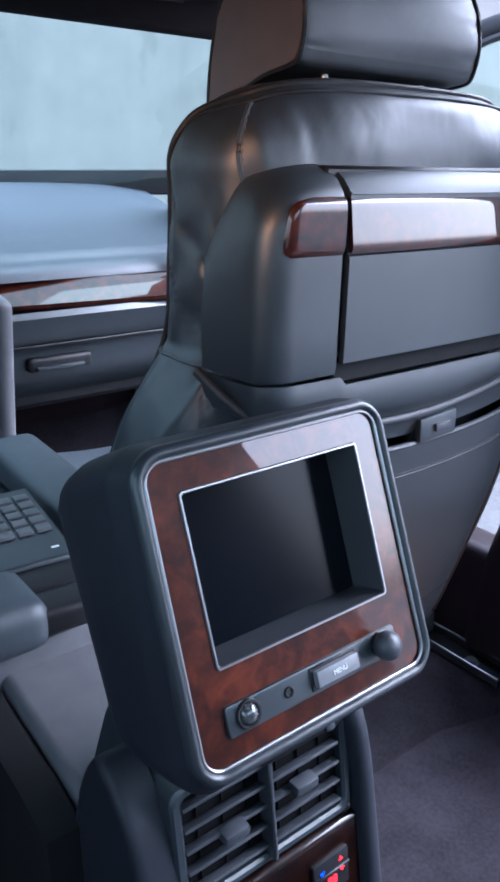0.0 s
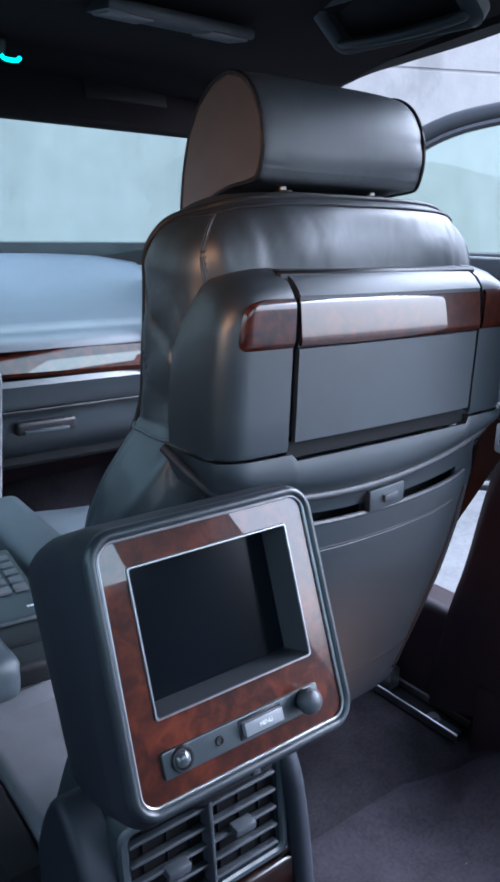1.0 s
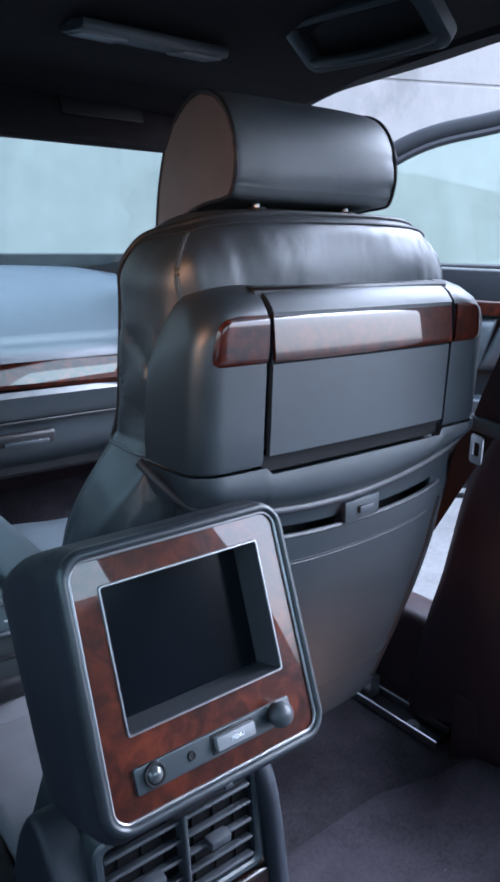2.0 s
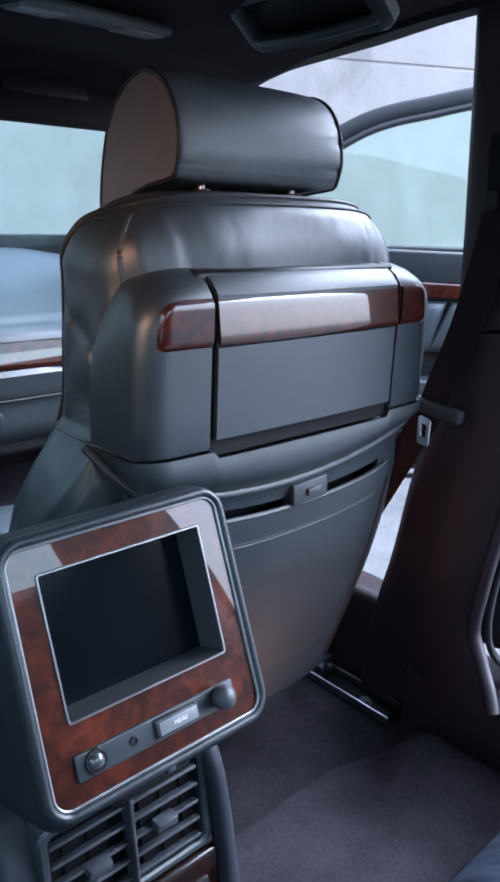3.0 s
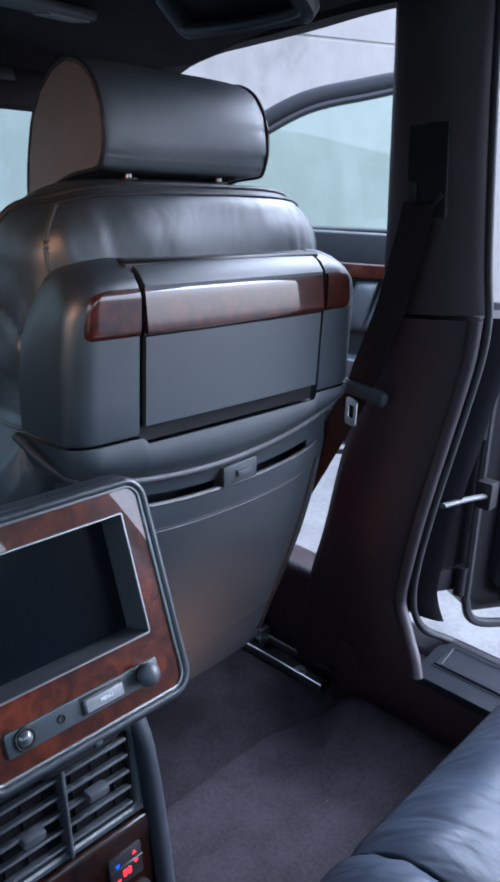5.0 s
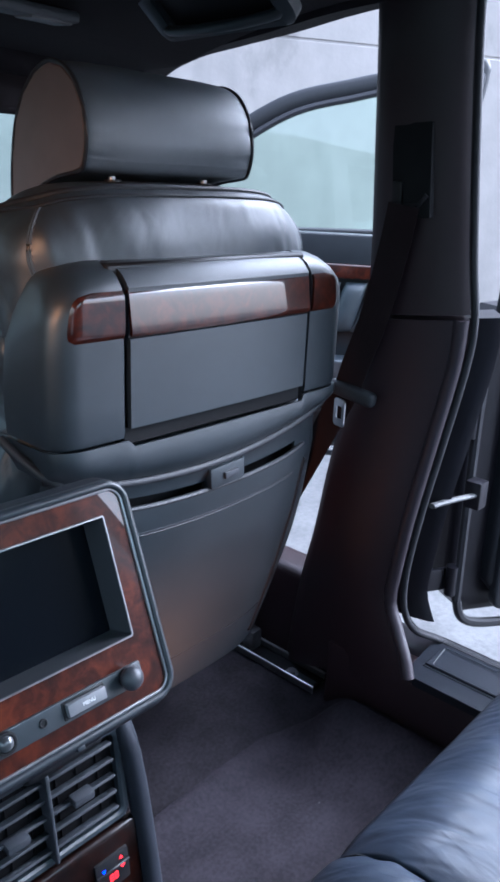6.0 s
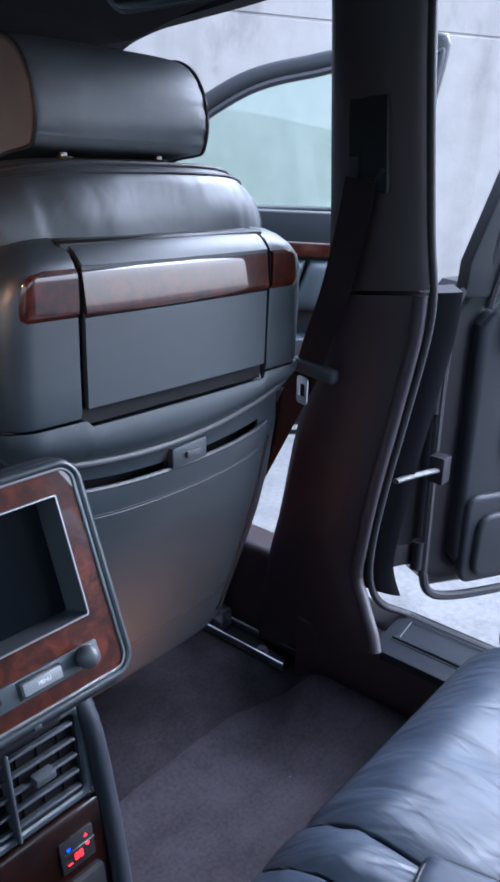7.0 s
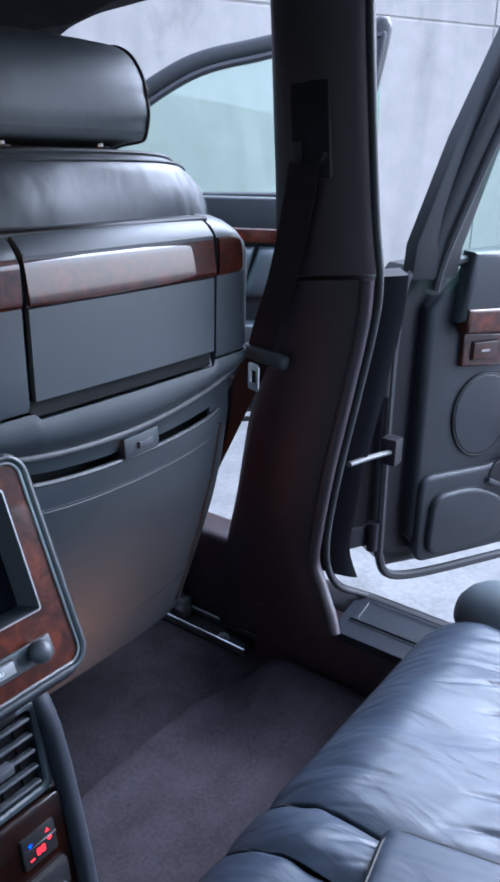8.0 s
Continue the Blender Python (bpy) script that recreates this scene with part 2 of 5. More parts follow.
LED_BLUE = glow("blue_lit_symbol", (0.03, 0.06, 1.0), 0.6)
LED_CYAN = glow("cyan_lit_symbol", (0.02, 0.75, 0.60), 0.35)
# near-black holds the shade of a deep duct; the backing lies shallow
VENT_SHADE = material("vent_shade_black", (0.0025, 0.0025, 0.003), 0.8, spec=0.08, vary=0.2, scale=60)
KEY_GREY = material("worn_grey_keys", (0.12, 0.122, 0.13), 0.42, vary=0.10, scale=90, bump=0.05)
STITCH = material("grey_thread", (0.055, 0.056, 0.062), 0.7, vary=0.1)


# ---- mesh helpers ----
def finish(name, bm, mat, smooth=40):
    bmesh.ops.recalc_face_normals(bm, faces=bm.faces)
    me = bpy.data.meshes.new(name)
    bm.to_mesh(me)
    bm.free()
    me.materials.append(mat)
    if smooth:
        me.polygons.foreach_set("use_smooth", [True] * len(me.polygons))
        me.set_sharp_from_angle(angle=radians(smooth))
    return me


def thing(name, label, category, group="", at=None):
    ob = new(name)
    ob.empty_display_size = 0.02
    if at is not None:
        ob.matrix_world = at
    return tagged(ob, label, category, group)


def part(name, bm, mat, parent, label="", smooth=40):
    ob = new(name, finish(name, bm, mat, smooth))
    ob.parent = parent
    if label:
        tagged(ob, label)
    return ob


def setting(name, bm, mat, label, category, smooth=40):
    return tagged(new(name, finish(name, bm, mat, smooth)), label, category, kind="structure")


def box(sx, sy, sz, bevel=0.004, seg=2, m=None, at=(0, 0, 0)):
    bm = bmesh.new()
    bmesh.ops.create_cube(bm, size=1, matrix=Matrix.Diagonal((sx, sy, sz, 1)))
    if bevel:
        bmesh.ops.bevel(bm, geom=bm.edges[:], offset=bevel, segments=seg, profile=0.6, affect="EDGES", clamp_overlap=True)
    bmesh.ops.transform(bm, matrix=(m or Matrix.Translation(at)), verts=bm.verts)
    return bm


def loft(rings, closed=True, cap=True):
    """Skin through rings of points, all of one count."""
    bm = bmesh.new()
    rows = [[bm.verts.new(p) for p in r] for r in rings]
    n = len(rows[0])
    for a, b in zip(rows, rows[1:]):
        for i in range(n if closed else n - 1):
            j = (i + 1) % n
            bm.faces.new((a[i], a[j], b[j], b[i]))
    if cap and closed:
        bm.faces.new(rows[0][::-1])
        bm.faces.new(rows[-1])
    return bm


def tube(path, r, sides=8, cap=True, flat=1.0, cyclic=False, ref=(0.13, 0.21, 0.97)):
    """A round bar of radius r along a list of points."""
    pts = [Vector(p) for p in path]
    rings = []
    n = len(pts)
    up = Vector(ref)
    for i, p in enumerate(pts):
        d = (pts[(i + 1) % n] - pts[i - 1]) if cyclic else (pts[min(i + 1, n - 1)] - pts[max(i - 1, 0)])
        d.normalize()
        side = d.cross(up)
        if side.length < 0.1:
            side = d.cross(Vector((1, 0, 0)))
        side.normalize()
        top = side.cross(d)
        rr = r[i] if isinstance(r, (list, tuple)) else r
        rings.append([p + rr * (math.cos(a) * side + flat * math.sin(a) * top)
                      for a in (2 * math.pi * k / sides for k in range(sides))])
    if cyclic:
        rings.append(rings[0])
    return loft(rings, cap=cap and not cyclic)


def curve(points, n):
    """n points along a smooth line through a few points."""
    p = [Vector(q) for q in points]
    out = []
    for k in range(n):
        s = k / (n - 1) * (len(p) - 1)
        i = min(int(s), len(p) - 2)
        f = s - i
        a, b, c, d = p[max(i - 1, 0)], p[i], p[i + 1], p[min(i + 2, len(p) - 1)]
        out.append(0.5 * ((2 * b) + (c - a) * f + (2 * a - 5 * b + 4 * c - d) * f * f + (3 * b - a - 3 * c + d) * f ** 3))
    return out


def rounded(w, h, r, n=6):
    """Outline of a rounded rectangle round the origin, as (u, v)."""
    rs = r if isinstance(r, (list, tuple)) else (r, r, r, r)
    out = []
    for q, (sx, sy) in enumerate(((1, 1), (-1, 1), (-1, -1), (1, -1))):
        rad = rs[q]
        for k in range(n + 1):
            a = math.pi / 2 * (q + k / n)
            out.append((sx * (w / 2 - rad) + rad * math.cos(a), sy * (h / 2 - rad) + rad * math.sin(a)))
    return out


def plate(outline, depth, m=None, bevel=0.0, seg=2):
    """An outline in (u, v) thickened along w by depth, w = 0 being the front."""
    bm = bmesh.new()
    f = bm.faces.new([bm.verts.new((u, v, 0)) for u, v in outline])
    ext = bmesh.ops.extrude_face_region(bm, geom=[f])
    bmesh.ops.translate(bm, vec=(0, 0, -depth), verts=[g for g in ext["geom"] if isinstance(g, bmesh.types.BMVert)])
    if bevel:
        rim = [e for e in bm.edges if all(abs(v.co.z) < 1e-6 for v in e.verts)]
        bmesh.ops.bevel(bm, geom=rim, offset=bevel, segments=seg, profile=0.6, affect="EDGES", clamp_overlap=True)
    if m:
        bmesh.ops.transform(bm, matrix=m, verts=bm.verts)
    return bm


def ring_plate(outer, inner, front, back, m=None, lip=0.0):
    """A frame between two outlines of one count; front is the height of its face, back its underside; lip rounds the edges."""
    rows = [[(u, v, back) for u, v in outer], [(u, v, front - lip) for u, v in outer]]
    if lip:
        mid = [((a[0] * 0.75 + b[0] * 0.25), (a[1] * 0.75 + b[1] * 0.25)) for a, b in zip(outer, inner)]
        mid2 = [((a[0] * 0.25 + b[0] * 0.75), (a[1] * 0.25 + b[1] * 0.75)) for a, b in zip(outer, inner)]
        rows += [[(u, v, front) for u, v in mid], [(u, v, front) for u, v in mid2]]
    rows += [[(u, v, front - lip) for u, v in inner], [(u, v, back) for u, v in inner]]
    bm = loft(rows + [rows[0]], cap=False)
    bmesh.ops.remove_doubles(bm, verts=bm.verts, dist=1e-6)
    if m:
        bmesh.ops.transform(bm, matrix=m, verts=bm.verts)
    return bm


def sheet(fn, nu, nv, thick=0.0):
    """A surface from fn(u, v), u and v from 0 to 1, with a thickness along its normals."""
    bm = bmesh.new()
    g = [[bm.verts.new(fn(i / nu, j / nv)) for j in range(nv + 1)] for i in range(nu + 1)]
    for i in range(nu):
        for j in range(nv):
            bm.faces.new((g[i][j], g[i + 1][j], g[i + 1][j + 1], g[i][j + 1]))
    if thick:
        bm.normal_update()
        bmesh.ops.solidify(bm, geom=bm.faces[:], thickness=thick)
    return bm


def text_mesh(words, size, m, depth=0.0004):
    cu = bpy.data.curves.new("lettering", "FONT")
    cu.body, cu.size, cu.extrude = words, size, depth
    cu.align_x, cu.align_y = "CENTER", "CENTER"
    ob = bpy.data.objects.new("lettering", cu)
    me = bpy.data.meshes.new_from_object(ob)
    bm = bmesh.new()
    bm.from_mesh(me)
    bpy.data.objects.remove(ob)
    bpy.data.curves.remove(cu)
    bmesh.ops.transform(bm, matrix=m, verts=bm.verts)
    return bm


def lerp(a, b, f):
    return a + (b - a) * f


def table(pairs, z):
    """Straight interpolation in a short table of (z, value)."""
    if z <= pairs[0][0]:
        return pairs[0][1]
    for (a, p), (b, q) in zip(pairs, pairs[1:]):
        if z <= b:
            return lerp(p, q, (z - a) / (b - a))
    return pairs[-1][1]


# ---- outside: ground and concrete wall ----
def ground():
    bm = bmesh.new()
    bmesh.ops.create_grid(bm, x_segments=4, y_segments=4, size=60, matrix=Matrix.Translation((0, 0, -0.28)))
    setting("ground", bm, GRAVEL, "pale rough concrete ground beside the car", "ground", 0)


WALL_A, WALL_D = Vector((2.79, 2.01, 0)), Vector((0.87, -0.49, 0)).normalized()
WALL_N = Vector((-WALL_D.y, WALL_D.x, 0)) * -1


def concrete_panels():
    """Cast panels of 2.33 m with open joints, two courses, on a base wall."""
    turn = Matrix((( WALL_D.x, WALL_N.x, 0), (WALL_D.y, WALL_N.y, 0), (0, 0, 1))).to_4x4()
    n_away = WALL_N if WALL_N.dot(WALL_A) > 0 else -WALL_N
    bm = box(30, 0.2, 3.20, 0, m=Matrix.Translation(WALL_A + n_away * 0.105 + Vector((0, 0, 1.31))) @ turn)
    wall = setting("wall_east", bm, CONCRETE, "pale grey cast concrete retaining wall with water stains", "wall", 0)
    w = 2.325
    for k in range(-6, 6):
        for z0, z1 in ((-0.28, 1.671), (1.680, 2.94)):
            p = box(w - 0.009, 0.06, z1 - z0, 0.004, 1,
                    m=Matrix.Translation(WALL_A + WALL_D * (w * (k + 0.5) - 0.725) + n_away * 0.03 + Vector((0, 0, (z0 + z1) / 2))) @ turn)
            part("panel", p, CONCRETE, wall)


# ---- the car's shell ----
MAT_X, MAT_Y = 0.755, 0.288


def carpet():
    def floor_at(u, v):
        x, y = lerp(-0.83, 0.83, u), lerp(-1.2, 1.5, v)
        z = 0.035 * max(0, min(1, (abs(x) - 0.66) / 0.14)) + 0.045 * max(0, min(1, (y - 0.24) / 0.10)) * max(0, min(1, (abs(x) - 0.20) / 0.2))
        z = min(z, 0.056)
        tunnel = max(0.0, 1 - abs(x + 0.015) / 0.20)
        z += 0.14 * tunnel * tunnel * (3 - 2 * tunnel)
        if y > 1.1:
            z += (y - 1.1) * 0.6
        # the carpet curves up to the sill beside the rear footwell
        r = max(0.0, min(1.0, (abs(x) - 0.56) / 0.20)) * max(0.0, min(1.0, (0.30 - y) / 0.12))
        z += 0.075 * r * r * (3 - 2 * r)
        z += 0.003 * noise.noise((x * 9, y * 9, 0.3))
        return (x, y, z)
    bm = sheet(floor_at, 60, 90, 0.012)
    setting("floor", bm, CARPET, "charcoal velour carpet of the rear footwell with a pale speck of lint", "carpet")
    mat = thing("floor_mat", "dark velour floor mat with rounded corners on the carpet", "floor mat")

    def mat_at(u, v):
        r = 0.15
        x, y = lerp(0.20, MAT_X, u), lerp(-0.24, MAT_Y, v)
        cx = max(0, x - (MAT_X - r)) if x > 0.45 else max(0, (0.20 + r) - x)
        cy = max(0, y - (MAT_Y - r))
        if cx and cy and math.hypot(cx, cy) > 1e-6:
            k = max(cx, cy) / math.hypot(cx, cy)
            x += (1 if x < 0.45 else -1) * cx * (1 - k)
            y -= cy * (1 - k)
        edge = min(u, 1 - u, 1 - v)
        return (x, y, floor_at((x + 0.83) / 1.66, (y + 1.2) / 2.7)[2] + 0.006 + 0.007 * min(1, edge / 0.02))
    part("velour", sheet(mat_at, 50, 40, 0.0), MAT, mat)
    lint = thing("lint", "tiny pale fleck of lint on the carpet", "lint", at=pose(0.583, 0.119, 0.015))
    bm = bmesh.new()
    bmesh.ops.create_icosphere(bm, subdivisions=1, radius=0.0021, matrix=Matrix.Diagonal((1, 0.8, 0.7, 1)))
    part("fluff", bm, TRAY_GREY, lint)


def headliner():
    def roof_at(u, v):
        x, y = lerp(-0.635, 0.635, u), lerp(-1.02, 0.80, v)
        z = 1.266 - 0.02 * (abs(x) / 0.635) ** 4 - min(0.058, 0.10 * max(0, (y - 0.10) / 0.57) ** 2) - 0.06 * max(0, (-y - 0.5) / 0.75) ** 2
        return (x, y, z)
    bm = sheet(roof_at, 40, 50, -0.02)
    setting("ceiling", bm, HEADLINER, "black woven roof lining of the car", "headliner")

    def skin(u, v):
        x, y, z = roof_at(u, v)
        return (x * 1.16, y * 1.03, z + 0.055)
    setting("roof_panel", sheet(skin, 30, 30, 0.01), PAINT, "dark painted steel roof of the car", "roof")


def sweep(front, back, thick, n=24):
    """A pillar between its front and rear edges (few points each); thick is its depth outwards in x."""
    a, b = curve(front, n), curve(back, n)
    rings = []
    for p, q in zip(a, b):
        m = (p + q) / 2
        ring = []
        prof = ((0.0, 1.0), (0.04, 0.55), (0.12, 0.2), (0.25, 0.04), (0.46, 0.0), (0.62, 0.05), (0.74, 0.16), (0.84, 0.36), (0.92, 0.62), (0.97, 0.84), (1.0, 1.1))
        for f, d in prof:
            c = p.lerp(q, f)
            ring.append((c.x - 0.024 * (1 - d), c.y, c.z))
        ring.append((q.x + thick, q.y * 0.4 + m.y * 0.6, q.z))
        ring.append((p.x + thick, p.y * 0.9 + m.y * 0.1, p.z))
        rings.append(ring)
    return loft(rings)


def mirrored(bm):
    bmesh.ops.transform(bm, matrix=Matrix.Diagonal((-1, 1, 1, 1)), verts=bm.verts)
    return bm


B_FRONT_UP = ((0.742, 0.208, 0.825), (0.722, 0.198, 0.945), (0.705, 0.192, 1.04), (0.682, 0.185, 1.18), (0.67, 0.183, 1.26))
B_BACK_UP = ((0.745, 0.036, 0.842), (0.735, 0.044, 0.918), (0.715, 0.047, 1.029), (0.690, 0.047, 1.15), (0.67, 0.046, 1.26))
B_FRONT_LOW = ((0.832, 0.410, 0.05), (0.800, 0.355, 0.27), (0.775, 0.310, 0.405), (0.770, 0.280, 0.56), (0.760, 0.235, 0.70), (0.743, 0.209, 0.818))
B_BACK_LOW = ((0.747, 0.056, 0.210), (0.754, 0.070, 0.240), (0.762, 0.095, 0.282), (0.765, 0.116, 0.330), (0.765, 0.112, 0.390), (0.765, 0.096, 0.505),
              (0.765, 0.073, 0.629), (0.755, 0.045, 0.763), (0.746, 0.037, 0.835))


def pillars():
    for side in (1, -1):
        f = (lambda b: b) if side == 1 else mirrored
        word = "passenger" if side == 1 else "driver"
        setting("b_pillar_upper_trim", f(sweep(B_FRONT_UP, B_BACK_UP, 0.06)), TRIM_BROWN,
                "dark aubergine cloth-covered upper door pillar on the %s side" % word, "pillar trim")
        low = setting("b_pillar_lower_trim", f(sweep(B_FRONT_LOW, B_BACK_LOW, 0.06)), TRIM_BROWN,
                      "dark aubergine plastic lower door pillar flaring into the sill", "pillar trim")
        part("rolled_edge", f(tube(curve([(x - 0.003, y + 0.010, z) for x, y, z in B_BACK_LOW], 40), 0.0115, 12)), TRIM_EDGE, low, "rolled edge painted paler for its sheen", 80)
        setting("b_pillar_post", f(sweep([(x + 0.062, y - 0.01, z) for x, y, z in B_FRONT_UP], [(x + 0.062, y + 0.020, z) for x, y, z in B_BACK_UP], 0.07)), PAINT,
                "dark painted steel door post", "door post")
        setting("b_pillar_post_lower", f(sweep([(x + 0.062, y - 0.03, z) for x, y, z in B_FRONT_LOW[1:]], [(x + 0.066, y - 0.022, z) for x, y, z in B_BACK_LOW[2:]], 0.07)), PAINT,
                "dark painted lower door post with the check strap", "door post")
        a_f = ((0.775, 1.42, 0.72), (0.750, 1.30, 0.82), (0.720, 1.17, 0.94), (0.680, 1.00, 1.08), (0.640, 0.862, 1.18), (0.62, 0.78, 1.23))
        a_b = ((0.790, 1.27, 0.70), (0.762, 1.165, 0.812), (0.735, 1.028, 0.926), (0.710, 0.912, 1.032), (0.685, 0.799, 1.123), (0.66, 0.70, 1.19))
        setting("a_pillar_trim", f(sweep(a_f, a_b, 0.08)), TRIM_BROWN, "dark cloth-covered windscreen pillar", "pillar trim")
        h_in = curve(((0.69, 0.82, 1.105), (0.670, 0.71, 1.177), (0.660, 0.606, 1.203), (0.652, 0.50, 1.211), (0.65, 0.38, 1.220), (0.65, 0.20, 1.237), (0.65, -0.1, 1.24),
                      (0.65, -0.5, 1.215), (0.65, -0.85, 1.15), (0.66, -1.15, 1.0)), 40)
        rings = [[(p.x, p.y, p.z), (p.x - 0.02, p.y, p.z + 0.03), (p.x - 0.05, p.y, p.z + 0.07), (p.x + 0.08, p.y, p.z + 0.07),
                  (p.x + 0.08, p.y, p.z + 0.015)] for p in h_in]
        setting("roof_rail_trim", f(loft(rings)), HEADLINER, "black cloth edge of the roof above the doors", "roof trim")
        # sill with its scuff plate
        bm = plate([(0.750, -1.21), (0.750, 0.060), (0.775, 0.082), (0.887, 0.094), (0.887, -1.21)], 0.016, Matrix.Translation((0, 0, 0.213)), 0.004, 2)
        sill = setting("door_sill", f(bm), SILL_BLACK, "grey-black plastic door sill cover", "door sill")
        part("scuff_plate", f(box(0.060, 0.62, 0.004, 0.0015, 1, at=(0.828, -0.245, 0.2150))), SILL_BLACK, sill)
        part("scuff_line", f(tube([(0.866, -0.5, 0.2168), (0.866, 0.056, 0.2168), (0.862, 0.061, 0.2168), (0.806, 0.053, 0.2168), (0.801, 0.046, 0.2168), (0.801, -0.5, 0.2168)], 0.0010, 6)), RIM, sill, "thin raised outline")
        part("groove_edge", f(tube([(0.794, y, 0.2135) for y in (-0.55, -0.3, 0.0, 0.066)], 0.0016, 6)), RIM, sill)
        part("outer_lip", f(tube([(0.886, y, 0.208) for y in (-1.15, -0.4, 0.0, 0.08)], 0.008, 8)), RUBBER, sill)
        setting("front_sill_cover", f(box(0.085, 0.98, 0.21, 0.02, 3, at=(0.858, 0.80, 0.165))), TRIM_BROWN, "dark plastic cover of the front door sill", "door sill")
        # inner side of the sill down to the carpet, and the painted body below
        setting("sill_side_trim", f(box(0.08, 1.41, 0.20, 0.01, 2, at=(0.797, -0.455, 0.096))), TRIM_BROWN,
                "dark plastic side of the door sill", "sill trim")
        setting("rocker_panel", f(box(0.10, 2.6, 0.30, 0.03, 3, at=(0.875, -0.05, 0.050))), PAINT,
                "dark painted rocker panel below the doors", "car body")
        # door seal
        run_on = ((0.885, -0.75, 0.205), (0.885, -0.20, 0.205), (0.882, 0.05, 0.208), (0.860, 0.088, 0.222), (0.800, 0.104, 0.262), (0.770, 0.112, 0.315))
        seal = curve([(x + 0.012, y - 0.003, z) for x, y, z in run_on + B_BACK_LOW[4:] + B_BACK_UP[1:]], 90)
        setting("door_seal", f(tube(seal, 0.0060, 10)), RUBBER, "ribbed grey-black rubber door seal", "door seal")
        seal2 = curve([(x + 0.028, y + 0.004, z - 0.004) for x, y, z in run_on + B_BACK_LOW[4:] + B_BACK_UP[1:]], 90)
        setting("door_seal_lip", f(tube(seal2, 0.0032, 10)), RUBBER, "outer lip of the rubber door seal", "door seal")
        # C pillar and rear quarter
        c = ((-0.72, -1.00, 0.30), (-0.72, -1.02, 0.80), (-0.67, -1.06, 1.12), (-0.63, -1.00, 1.23))
        c_f = [(abs(x), y, z) for x, y, z in c]
        c_b = [(abs(x), y - 0.45, z) for x, y, z in c]
        setting("c_pillar_trim", f(sweep(c_f, c_b, 0.10)), TRIM_BROWN, "dark rear roof pillar trim", "pillar trim")
    # belt guide recess in the passenger pillar
    g = thing("belt_guide", "black recessed height adjuster of the seat belt on the door pillar", "belt guide",
              at=pose(0.689, 0.118, 1.035, 0, -8, 0))
    part("plate", box(0.012, 0.062, 0.125, 0.004, 2), COWL, g)
    part("slot_lip", tube([(-0.007, -0.026, -0.030), (-0.008, -0.014, -0.044), (-0.008, 0.014, -0.047), (-0.007, 0.026, -0.050)], 0.0035, 8), PLASTIC_DARK, g)
    part("slider", box(0.012, 0.016, 0.030, 0.004, 2, at=(-0.004, 0.020, -0.028)), PLASTIC_DARK, g)


